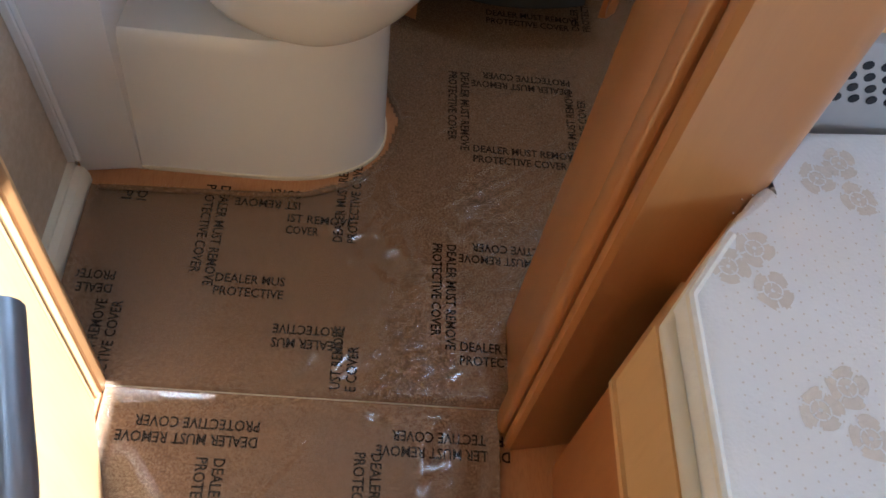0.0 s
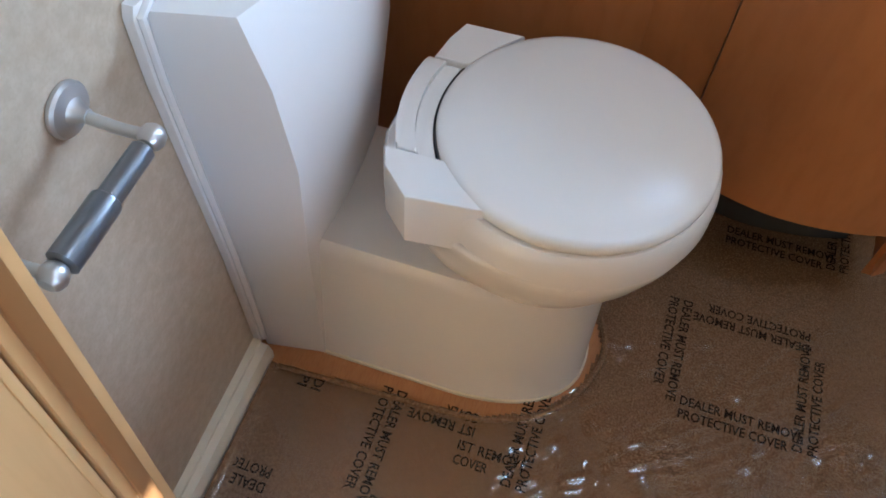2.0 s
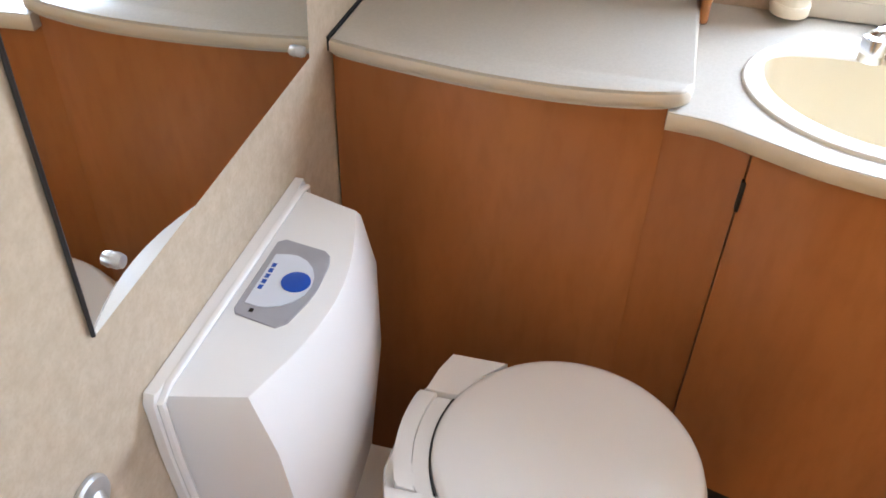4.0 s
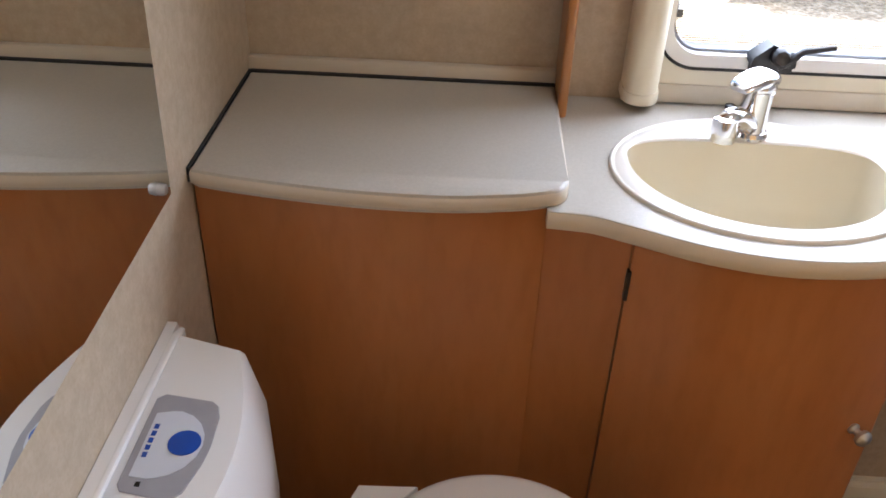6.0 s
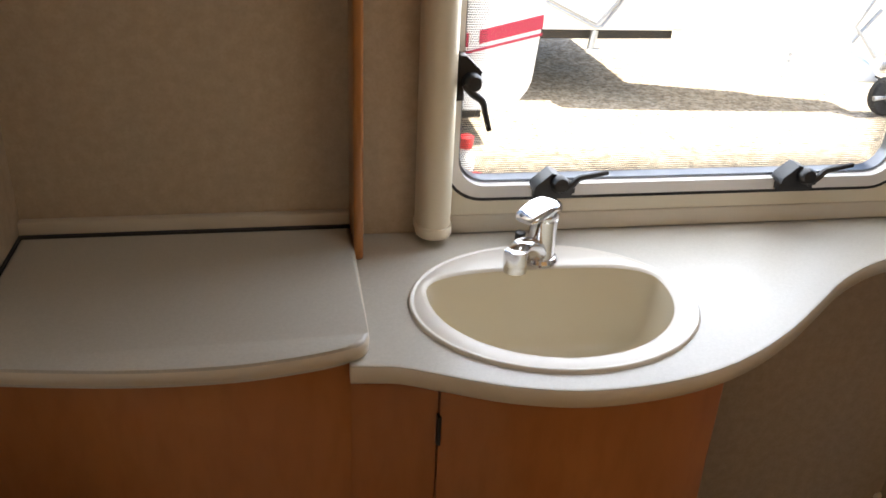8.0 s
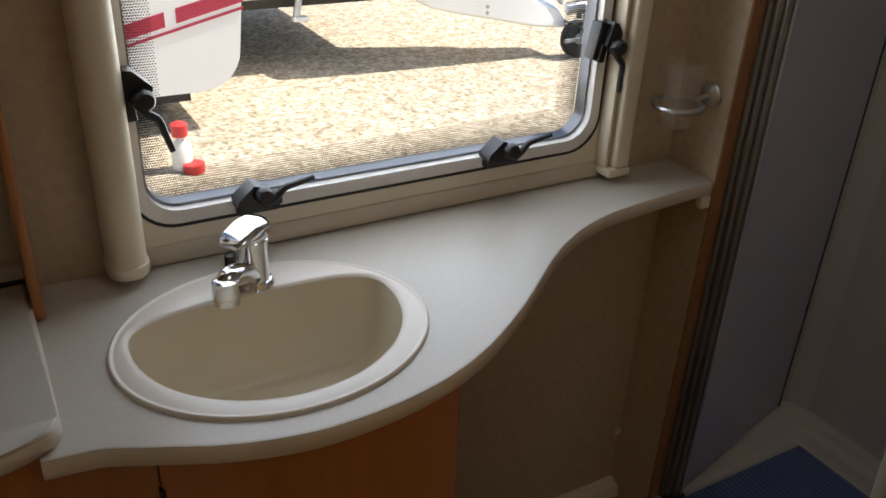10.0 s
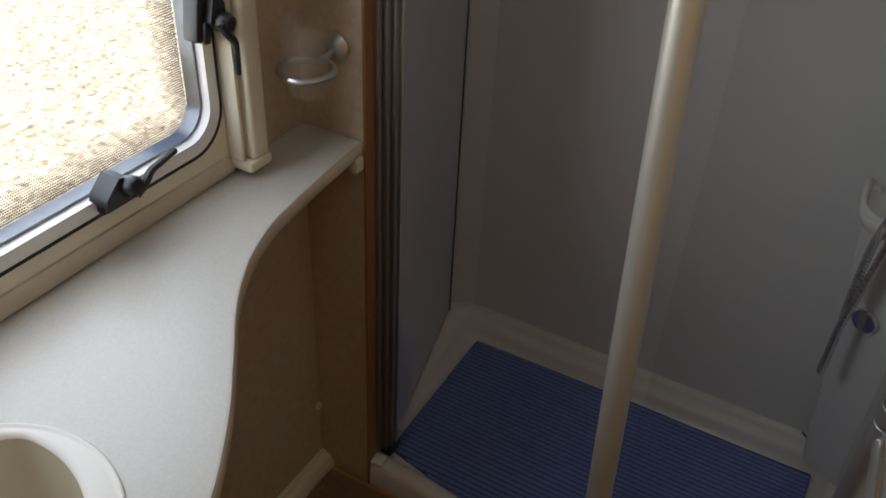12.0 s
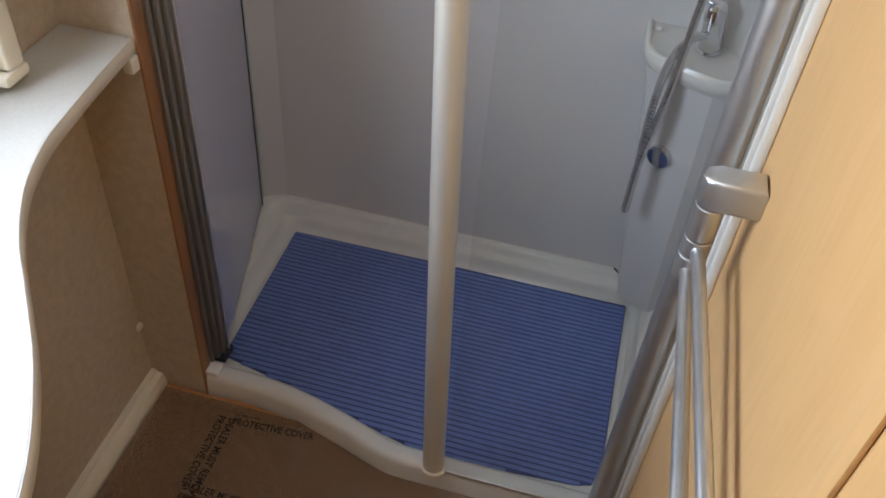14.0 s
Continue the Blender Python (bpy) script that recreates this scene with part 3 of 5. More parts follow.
# wooden fin between the wall panels
single("wooden_divider_fin", box(0.466, 0.480, -0.090, 0.0, 0.841, 1.55, 0.005, 3), "casing",
       "slim varnished wooden divider fin on the washroom wall", "trim", "structure")
single("trim_ledge", box(0.0, 0.466, -0.016, 0.0, 0.845, 0.884, 0.003), "edge", "narrow beige ledge strip behind the cupboard lid", "trim", "structure")

# ---- cupboard and worktop ----
LID_FRONT = [(0.004, -0.334), (0.06, -0.346), (0.13, -0.357), (0.20, -0.365), (0.266, -0.368), (0.33, -0.366), (0.40, -0.355), (0.435, -0.345)]
lid_edge = [tuple(p) for p in curve([(x, y, 0) for x, y in LID_FRONT], 4)]
corner = [(0.435 + 0.030 * math.sin(radians(a)), -0.315 - 0.030 * math.cos(radians(a)), 0) for a in range(30, 100, 15)]
lid_outline = [(0.004, -0.024)] + [(p[0], p[1]) for p in lid_edge] + [(p[0], p[1]) for p in corner] + [(0.4655, -0.024)]
tall = thing("tall_cupboard", (0.22, -0.2, 0), "orange wooden corner cupboard with bowed front and grey lid", "cupboard")


def front_panel(xs, z0, z1, depth=0.016, inset=0.012, line=None):
    """A bowed panel that follows the line of the worktop's edge."""
    out = [(x, line(x) + inset) for x in xs]
    back = [(x, y + depth) for x, y in out[::-1]]
    return prism(out + back, z0, z1)


def lid_line(x):
    return float(np.interp(x, [p[0] for p in lid_edge], [p[1] for p in lid_edge]))


xs = [0.003 + 0.4394 * i / 20 for i in range(21)]
part("front", front_panel(xs, 0.03, 0.838, line=lid_line), "pear", tall, "bowed pear wood front")
part("side", box(0.425, 0.441, -0.31, -0.01, 0.03, 0.838, 0.001), "pear", tall)
lid = part("lid", prism(lid_outline, 0.840, 0.864, 0.006, 3), "laminate", tall, "stone-grey laminate lid with cream edge")
# black strips added for the shade in the open gaps round the lid
part("gap_shade_strip", box(0.004, 0.4655, -0.0235, -0.0165, 0.845, 0.8652), "rubber", lid, "black strip for the shade in the gap behind the lid")
part("gap_shade_strip", box(0.0004, 0.0036, -0.334, -0.0165, 0.845, 0.8648), "rubber", lid)


def strip(path, rows, bm=None):
    """A thin edge strip proud of a plan line."""
    bm = bm or bmesh.new()
    norms = []
    for i in range(len(path)):
        a, c = Vector(path[max(i - 1, 0)]), Vector(path[min(i + 1, len(path) - 1)])
        d = (c - a).normalized()
        norms.append((d.y, -d.x))
    grid = [[bm.verts.new((x + nx * k, y + ny * k, z)) for (x, y), (nx, ny) in zip(path, norms)] for z, k in rows]
    for r0, r1 in zip(grid, grid[1:]):
        for i in range(len(path) - 1):
            bm.faces.new((r0[i], r0[i + 1], r1[i + 1], r1[i]))
    return bm


lid_path = [(p[0], p[1]) for p in lid_edge] + [(p[0], p[1]) for p in corner] + [(0.4655, -0.20), (0.4655, -0.03)]
part("edge_strip", strip(lid_path, [(0.842, -0.002), (0.8445, 0.0015), (0.858, 0.0015), (0.8625, -0.003)]), "edge", lid, "cream edge strip", angle=70)

WT = [(0.441, -0.350), (0.470, -0.353), (0.500, -0.358), (0.546, -0.378), (0.626, -0.411), (0.719, -0.428), (0.829, -0.418), (0.924, -0.386), (1.017, -0.330),
      (1.091, -0.273), (1.156, -0.221), (1.215, -0.184), (1.262, -0.162), (1.320, -0.144), (1.369, -0.136), (1.46, -0.126), (1.555, -0.118)]
wt_edge = [(p.x, p.y) for p in curve([(x, y, 0) for x, y in WT], 4)]
SINK_C = (0.7245, -0.2305)


def sink_outer(a, grow=0.0):
    """Outline of the basin's oval rim by angle."""
    return (SINK_C[0] + (0.1975 + grow) * math.cos(a), SINK_C[1] + (0.165 + grow) * math.sin(a))


def sink_bowl(a, shrink=0.0, dx=0.0):
    """Outline of the bowl: a half oval to the front, nearly straight towards the wall."""
    ca, sa = math.cos(a), math.sin(a)
    rx = 0.172 - shrink
    if sa > 0:
        px, py = math.copysign(abs(ca) ** 0.62, ca), (0.068 - shrink * 0.7) * sa ** 0.62
    else:
        px, py = ca, (0.160 - shrink) * sa
    return (0.7255 + dx + rx * px, -0.205 + py)


worktop_outline = wt_edge + [(1.576, -0.1155), (1.576, -0.002), (0.482, -0.002), (0.482, -0.02), (0.4665, -0.092), (0.4665, -0.30), (0.441, -0.33)]
N = 96
b = bmesh.new()
outer = [b.verts.new((x, y, 0.840)) for x, y in worktop_outline]
hole = [b.verts.new((*sink_outer(2 * math.pi * k / N, -0.008), 0.840)) for k in range(N)]
eo = [b.edges.new((outer[i], outer[(i + 1) % len(outer)])) for i in range(len(outer))]
eh = [b.edges.new((hole[i], hole[(i + 1) % N])) for i in range(N)]
bmesh.ops.triangle_fill(b, edges=eo + eh, use_beauty=True)
ret = bmesh.ops.extrude_face_region(b, geom=b.faces[:])
bmesh.ops.translate(b, verts=[v for v in ret["geom"] if isinstance(v, bmesh.types.BMVert)], vec=(0, 0, -0.024))
worktop = single("washbasin_worktop", b, "laminate", "stone-grey laminate worktop with a wavy front edge", "worktop", angle=30)
part("edge_strip", strip(wt_edge + [(1.5765, -0.1165)], [(0.8152, -0.0005), (0.8175, 0.0018), (0.8370, 0.0018), (0.8404, -0.002)]), "edge", worktop, "cream edge strip", angle=70)


def wt_line(x):
    return float(np.interp(x, [p[0] for p in wt_edge], [p[1] for p in wt_edge]))


def base_line(x):
    """Plan line of the basin cupboard's front, which bends back at its free end."""
    y = wt_line(x)
    return y + 0.008


unit = thing("basin_cupboard", (0.7, -0.2, 0), "orange pear-wood basin cupboard with a bowed door", "cupboard")
xs = [0.4425 + (0.5462 - 0.4425) * i / 10 for i in range(11)]
part("fixed_panel", front_panel(xs, 0.03, 0.814, inset=0.012, line=base_line), "pear", unit)
xs = [0.5478 + (0.905 - 0.5478) * i / 24 for i in range(25)]
bdoor = part("door", front_panel(xs, 0.215, 0.811, inset=0.006, line=base_line), "pear", unit, "bowed pear wood door")
for z in (0.748, 0.300):
    part("hinge", box(0.5445, 0.5495, wt_line(0.547) + 0.0095, wt_line(0.547) + 0.02, z - 0.022, z + 0.022, 0.001), "black", bdoor, "dark hinge")
kx, kz = 0.872, 0.555
ky = base_line(kx) + 0.006
part("knob", lathe([(0, 0.008), (0.003, 0.0085), (0.006, 0.005), (0.012, 0.005), (0.016, 0.011), (0.022, 0.012), (0.026, 0.009), (0.028, 0.002)],
                   (kx, ky, kz), (0.35, -1, 0), 18), "satin", bdoor, "dark antique metal knob")
side_line = [(0.905, base_line(0.905) + 0.010), (0.918, -0.36), (0.926, -0.30), (0.922, -0.22), (0.915, -0.12), (0.912, -0.004)]
so = [(p.x, p.y) for p in curve([(x, y, 0) for x, y in side_line], 5)]
part("side", prism(so + [(x - 0.016, y) for x, y in so[::-1]], 0.10, 0.812), "pear", unit, "curved pear wood side")
xs = [0.549 + (0.90 - 0.549) * i / 24 for i in range(25)]
part("bottom", prism([(x, base_line(x) + 0.02) for x in xs] + [(0.90, -0.03), (0.549, -0.03)], 0.20, 0.214), "pear", unit)
# dark panel added for the shade under the cupboard, where the floor runs on
part("under_shade", front_panel(xs, 0.0, 0.20, inset=0.16, line=base_line), "van_dark", unit, "dark panel for the shade under the cupboard")
part("foot", prism([(0.895, -0.40), (0.915, -0.385), (0.925, -0.33), (0.910, -0.32)], 0.12, 0.20, 0.004), "pear", unit, "small wooden foot bracket")

# ---- basin ----
basin = thing("wash_basin", (0.722, -0.225, 0.84), "ivory plastic oval wash basin set in the worktop", "basin")
angs = [2 * math.pi * k / N for k in range(N)]
rim = bmesh.new()
ring_z = [(0.840, sink_outer, 0.0), (0.8432, sink_outer, -0.0005), (0.8448, sink_outer, -0.0022), (0.8446, sink_outer, -0.0042), (0.8430, sink_outer, -0.0060),
          (0.8434, sink_outer, -0.0085)]
rings = [[(*fn(a, g), z) for a in angs] for z, fn, g in ring_z]
rings.append([(*sink_bowl(a, -0.006), 0.8440) for a in angs])
rings.append([(*sink_bowl(a, -0.001), 0.8430) for a in angs])
rings.append([(*sink_bowl(a, 0.002), 0.8400) for a in angs])
part("rim", loft(rings, cap=False), "basin_rim", basin, "pale rounded rim", angle=60)
rings = [[(*sink_bowl(a, 0.002), 0.8400) for a in angs]]
for z, s in ((0.82, 0.004), (0.78, 0.009), (0.745, 0.018), (0.725, 0.032), (0.716, 0.05), (0.713, 0.066)):
    rings.append([(*sink_bowl(a, s), z) for a in angs])
rings.append([(SINK_C[0] + 0.022 * math.cos(a), SINK_C[1] - 0.005 + 0.022 * math.sin(a), 0.711) for a in angs])
part("bowl", loft(rings, cap=False), "basin", basin, "ivory D-shaped bowl", angle=70)
drain = part("drain", lathe([(0, 0.024), (0.003, 0.024), (0.004, 0.018), (0.001, 0.016), (0.0, 0.002)], (SINK_C[0], SINK_C[1] - 0.005, 0.711), (0, 0, 1), 24), "chrome", basin, "chrome drain ring")

tap = thing("basin_tap", (0.742, -0.108, 0.845), "chrome single-lever basin tap", "tap")
tx, ty = 0.735, -0.116
part("base", lathe([(0, 0.026), (0.004, 0.027), (0.009, 0.024), (0.010, 0.020)], (tx, ty, 0.844), (0, 0, 1), 24), "chrome", tap)
part("body", lathe([(0, 0.0215), (0.02, 0.0205), (0.045, 0.020), (0.062, 0.0205), (0.063, 0.0195), (0.065, 0.0195), (0.066, 0.0215), (0.072, 0.0215), (0.078, 0.019), (0.080, 0.010)],
                   (tx, ty, 0.85), (0.02, 0, 1), 24), "chrome", tap)
part("spout", tube(curve([(tx - 0.006, ty - 0.008, 0.862), (tx - 0.026, ty - 0.030, 0.880), (tx - 0.042, ty - 0.046, 0.888), (tx - 0.051, ty - 0.055, 0.884), (tx - 0.053, ty - 0.057, 0.870)], 5),
                   0.0155, 16, None, None), "chrome", tap)
part("nozzle", lathe([(-0.012, 0.010), (-0.009, 0.0165), (0.010, 0.0172), (0.012, 0.0172), (0.013, 0.0165), (0.022, 0.0165), (0.023, 0.012)], (tx - 0.053, ty - 0.057, 0.882), (0, -0.1, -1), 18), "chrome", tap)
lv = [(-0.10, 0.008, 0.005, 0.923), (0.0, 0.018, 0.011, 0.925), (0.2, 0.0215, 0.013, 0.927), (0.45, 0.0222, 0.011, 0.928), (0.7, 0.0215, 0.007, 0.927), (0.92, 0.0185, 0.0045, 0.924), (1.0, 0.013, 0.003, 0.922)]
rings = []
for s, w, h, z in lv:
    c = Vector((tx + 0.016 - 0.054 * s, ty + 0.016 - 0.046 * s, z))
    d = Vector((-0.062, -0.052, 0)).normalized()
    sd = Vector((-d.y, d.x, 0))
    rings.append([c + sd * (w * math.copysign(abs(math.cos(a)) ** 0.7, math.cos(a))) + Vector((0, 0, 1)) * (h * math.copysign(abs(math.sin(a)) ** 0.8, math.sin(a))) for a in (2 * math.pi * k / 24 for k in range(24))])
part("lever", loft(rings), "chrome", tap, "flat chrome lever")
part("cable_stub", lathe([(0, 0.008), (0.018, 0.008), (0.02, 0.004)], (tx - 0.014, -0.056, 0.8425), (0, 0, 1), 12), "black", tap, "black plug stub behind the tap")

# ---- toilet ----
toilet = thing("cassette_toilet", (0.30, -0.635, 0), "white plastic cassette toilet with closed round lid", "toilet")
CY = -0.629


def ped_outline(g=0.0, x0=0.095):
    half, nose, reach = 0.126 - g, 0.503 - g, 0.215
    pts = [(x0, CY + half), (0.20, CY + half)]
    for k in range(1, 32):
        a = math.pi * k / 32
        pts.append((nose - reach + reach * math.sin(a) ** 0.86, CY + math.copysign(half * abs(math.cos(a)) ** 0.86, math.cos(a))))
    return pts + [(0.20, CY - half), (x0, CY - half)]


part("pedestal", loft([[(x, y, z) for x, y in ped_outline(g)] for z, g in ((0.004, 0.0), (0.03, 0.002), (0.27, 0.010), (0.288, 0.012), (0.296, 0.018))]), "white", toilet, "white moulded pedestal", angle=50)
part("foot_seal", prism(ped_outline(-0.003, 0.06), 0.0005, 0.007), "cream", toilet)

# bowl: round body that narrows down to the pedestal
BX = 0.395


def bowl_ring(z, rx, ry, cx=BX, tail=1.0):
    out = []
    for k in range(64):
        a = 2 * math.pi * k / 64
        x, y = rx * math.cos(a) * (tail if math.cos(a) < 0 else 1.0), ry * math.sin(a)
        out.append((cx + x, CY + y, z))
    return out


bowl_rows = [(0.285, 0.105, 0.098, 0.375, 1.25), (0.31, 0.125, 0.120, 0.38, 1.3), (0.345, 0.147, 0.144, 0.386, 1.28), (0.38, 0.161, 0.158, 0.393, 1.24),
             (0.412, 0.171, 0.167, 0.397, 1.2), (0.430, 0.175, 0.171, 0.398, 1.18), (0.437, 0.174, 0.170, 0.398, 1.18), (0.440, 0.171, 0.167, 0.398, 1.18)]
part("bowl", loft([bowl_ring(z, rx, ry, cx, t) for z, rx, ry, cx, t in bowl_rows]), "white", toilet, "rounded white bowl", angle=60)
part("seat", loft([bowl_ring(0.441, 0.1740, 0.1710, 0.398), bowl_ring(0.444, 0.1780, 0.1750, 0.398), bowl_ring(0.470, 0.1775, 0.1745, 0.398), bowl_ring(0.486, 0.1740, 0.1710, 0.398),
                   bowl_ring(0.492, 0.1690, 0.1660, 0.398)]), "white", toilet, angle=50)
lidz = [(0.4925, 0.157), (0.497, 0.1605), (0.503, 0.1605), (0.508, 0.157), (0.5105, 0.150), (0.5125, 0.13), (0.514, 0.09), (0.5145, 0.04), (0.5146, 0.005)]
part("lid", loft([bowl_ring(z, r + 0.005, r + 0.003, 0.401) for z, r in lidz]), "white", toilet, "smooth white closed lid", angle=50)


def ear(pts, z0=0.425, z1=0.507):
    cx, cy = sum(p[0] for p in pts) / len(pts), sum(p[1] for p in pts) / len(pts)
    return loft([[(cx + (x - cx) * s, cy + (y - cy) * s, z) for x, y in pts] for z, s in ((z0, 0.97), (z0 + 0.02, 0.985), (z1 - 0.03, 0.995), (z1 - 0.004, 1.0), (z1 - 0.001, 0.985), (z1, 0.96))])


collar = part("hinge_collar", loft([[(x + g, y, z) for x, y in ((0.186, CY - 0.06), (0.200, CY - 0.105), (0.330, CY - 0.120), (0.330, CY + 0.120), (0.212, CY + 0.105), (0.190, CY + 0.06))]
                                    for z, g in ((0.40, 0.012), (0.43, 0.002), (0.45, 0.0), (0.484, 0.0), (0.487, 0.003))]), "white", toilet, "white hinge collar", angle=45)
part("hinge_ear", ear([(0.197, CY - 0.096), (0.207, CY - 0.122), (0.244, CY - 0.158), (0.330, CY - 0.147), (0.296, CY - 0.122), (0.268, CY - 0.094)]), "white", collar, "angular hinge block", angle=30)
part("hinge_ear", ear([(0.205, CY + 0.060), (0.212, CY + 0.098), (0.224, CY + 0.131), (0.300, CY + 0.134), (0.276, CY + 0.106), (0.248, CY + 0.060)]), "white", collar, "angular hinge block", angle=30)
arc = [(-0.094 + 0.152 * k / 20) for k in range(21)]


def hinge_arc(off, z0, z1, bevel=0.003):
    inner = [(0.404 - math.sqrt(max(0, (0.1675 + off[0]) ** 2 - (q * 0.98) ** 2)), CY + q) for q in arc]
    outer_ = [(0.404 - math.sqrt(max(0, (0.1675 + off[1]) ** 2 - (q * 0.98) ** 2)), CY + q) for q in arc]
    return prism(inner + outer_[::-1], z0, z1, bevel, 2)


part("hinge_bar", hinge_arc((0.024, 0.046), 0.45, 0.5075), "white", collar, "curved hinge bar")
part("hinge_land", hinge_arc((0.0038, 0.0235), 0.45, 0.5005), "white", collar)
part("hinge_slot", hinge_arc((0.0015, 0.0036), 0.45, 0.5015, 0.0), "black", collar, "dark hinge slot")

# cistern housing
def cistern_ring(z, front, half_f, half_b, bulge, yc):
    pts = [(0.012, yc - half_b), (front, yc - half_f)]
    for k in range(1, 12):
        s = k / 12
        pts.append((front + bulge * math.sin(math.pi * s), yc - half_f + 2 * half_f * s))
    pts += [(front, yc + half_f), (0.012, yc + half_b)]
    return [(x, y, z) for x, y in pts]


cist = part("cistern", loft([cistern_ring(0.004, 0.104, 0.118, 0.135, 0.004, -0.640), cistern_ring(0.30, 0.108, 0.128, 0.15, 0.008, -0.643),
                             cistern_ring(0.50, 0.122, 0.145, 0.165, 0.022, -0.646), cistern_ring(0.64, 0.116, 0.157, 0.176, 0.034, -0.651),
                             cistern_ring(0.715, 0.098, 0.158, 0.178, 0.034, -0.654), cistern_ring(0.7225, 0.093, 0.155, 0.177, 0.033, -0.654)]), "white", toilet, "tall white cistern housing", angle=30)
flange = []
for z0, hb, yc in ((0.045, 0.150, -0.641), (0.30, 0.164, -0.644), (0.50, 0.180, -0.648), (0.64, 0.189, -0.652), (0.722, 0.191, -0.653)):
    flange.append((z0, hb, yc))
bm = loft([[(0.001, yc - hb, z), (0.012, yc - hb, z), (0.0135, yc - hb + 0.004, z), (0.0135, yc + hb - 0.004, z), (0.012, yc + hb, z), (0.001, yc + hb, z)] for z, hb, yc in flange]
          + [[(0.001, -0.653 - 0.186, 0.733), (0.012, -0.653 - 0.186, 0.733), (0.0135, -0.653 - 0.182, 0.733), (0.0135, -0.653 + 0.182, 0.733), (0.012, -0.653 + 0.186, 0.733), (0.001, -0.653 + 0.186, 0.733)]])
part("wall_flange", bm, "white", toilet, "white flange against the wall")
rail = [(0.016, yc - hb + 0.007, z) for z, hb, yc in flange] + [(0.016, -0.82, 0.729), (0.016, -0.49, 0.729)] + [(0.016, yc + hb - 0.007, z) for z, hb, yc in flange[::-1]]
part("flange_bead", tube(rail, 0.005, 8), "white", toilet)


def pad_shape(x0, x1, y0, y1, r, z0, z1):
    return prism([(x, y) for x, y in rounded(x0, x1, y0, y1, r, 5)], z0, z1, 0.0006, 1)


pad = part("control_pad", prism([(0.026, -0.700), (0.031, -0.708), (0.080, -0.716), (0.090, -0.706), (0.099, -0.668), (0.101, -0.645), (0.099, -0.606), (0.094, -0.590), (0.086, -0.583), (0.034, -0.576), (0.026, -0.583)],
                                0.7210, 0.7240, 0.001, 1), "grey_pad", toilet, "grey control pad")
part("pad_inlay", prism([(0.034, -0.690), (0.034, -0.606), (0.050, -0.602)] + [(0.052 + 0.041 * math.sin(radians(a)), -0.646 + 0.045 * math.cos(radians(a))) for a in range(10, 171, 20)] + [(0.050, -0.692)],
                        0.7235, 0.7250), "pale_pad", pad)
part("flush_button", lathe([(0, 0.0165), (0.0016, 0.0165), (0.0022, 0.014), (0.0024, 0.001)], (0.0745, -0.645, 0.7245), (0, 0, 1), 24), "blue_btn", pad, "round blue flush button")
for k in range(5):
    part("maker_mark", box(0.0375, 0.0425, -0.666 + 0.0095 * k, -0.6595 + 0.0095 * k, 0.7249, 0.7254), "blue_btn", pad)
part("indicator", box(0.043, 0.048, -0.7015, -0.696, 0.7239, 0.7245), "ink", pad)

# ---- toilet roll holder ----
holder = thing("toilet_roll_holder", (0.0, -0.94, 0.70), "satin grey toilet roll holder on the wall", "toilet roll holder")
for y in (-0.943, -1.086):
    part("wall_plate", lathe([(0, 0.025), (0.004, 0.0255), (0.007, 0.0235), (0.009, 0.017), (0.0095, 0.0125), (0.014, 0.009), (0.022, 0.006)], (0.001, y, 0.705), (1, 0, 0), 24), "satin", holder)
    part("arm", tube(curve([(0.012, y, 0.705), (0.03, y, 0.702), (0.05, y + 0.001, 0.699), (0.072, y + 0.002, 0.699)], 5), 0.0055, 12), "satin", holder)
    part("ball_end", lathe([(-0.010, 0.001), (-0.0095, 0.007), (-0.006, 0.0105), (0, 0.012), (0.006, 0.0105), (0.0095, 0.007), (0.010, 0.001)], (0.078, y + 0.002, 0.699), (0, 1, 0), 18), "satin", holder)
part("roller", lathe([(0, 0.0085), (0.002, 0.0105), (0.055, 0.0105), (0.057, 0.013), (0.060, 0.0135), (0.118, 0.0135), (0.120, 0.010)], (0.078, -0.954, 0.699), (0, -1, 0), 20), "darkbar", holder, "dark grey spring roller")

# ---- mirror ----
mir = thing("wall_mirror", (0.0, -0.65, 1.1), "frameless cut-corner wall mirror held by clear clips", "mirror")
outline = [(-0.878, 0.848), (-0.402, 0.868), (-0.365, 1.45), (-0.872, 1.45)]
b = bmesh.new()
f0, f1 = [[b.verts.new((x, y, z)) for y, z in outline] for x in (0.0015, 0.0045)]
b.faces.new(f0)
b.faces.new(f1)
for k in range(4):
    b.faces.new((f0[k], f0[(k + 1) % 4], f1[(k + 1) % 4], f1[k]))
part("glass", b, "mirror", mir)
part("edge_bead", tube([(0.0035, -0.8785, 0.848), (0.0035, -0.8725, 1.45)], 0.0022, 6), "black", mir)
for y, z in ((-0.832, 0.893), (-0.435, 0.893)):
    part("clip", lathe([(0, 0.007), (0.004, 0.0075), (0.009, 0.006), (0.010, 0.001)], (0.0045, y, z), (1, 0, 0), 16), "satin", mir, "clear plastic clip")

# ---- shower ----
single("wall_stub", box(1.578, 1.602, -0.119, 0.0, 0.0, CEIL, 0.0), "vinyl", "short cream wall beside the shower", "wall", "structure")
single("trim_stub_edge", box(1.5765, 1.6055, -0.1245, -0.1192, 0.0, CEIL, 0.002), "walnut", "brown wooden edge trim on the short wall", "trim", "structure")
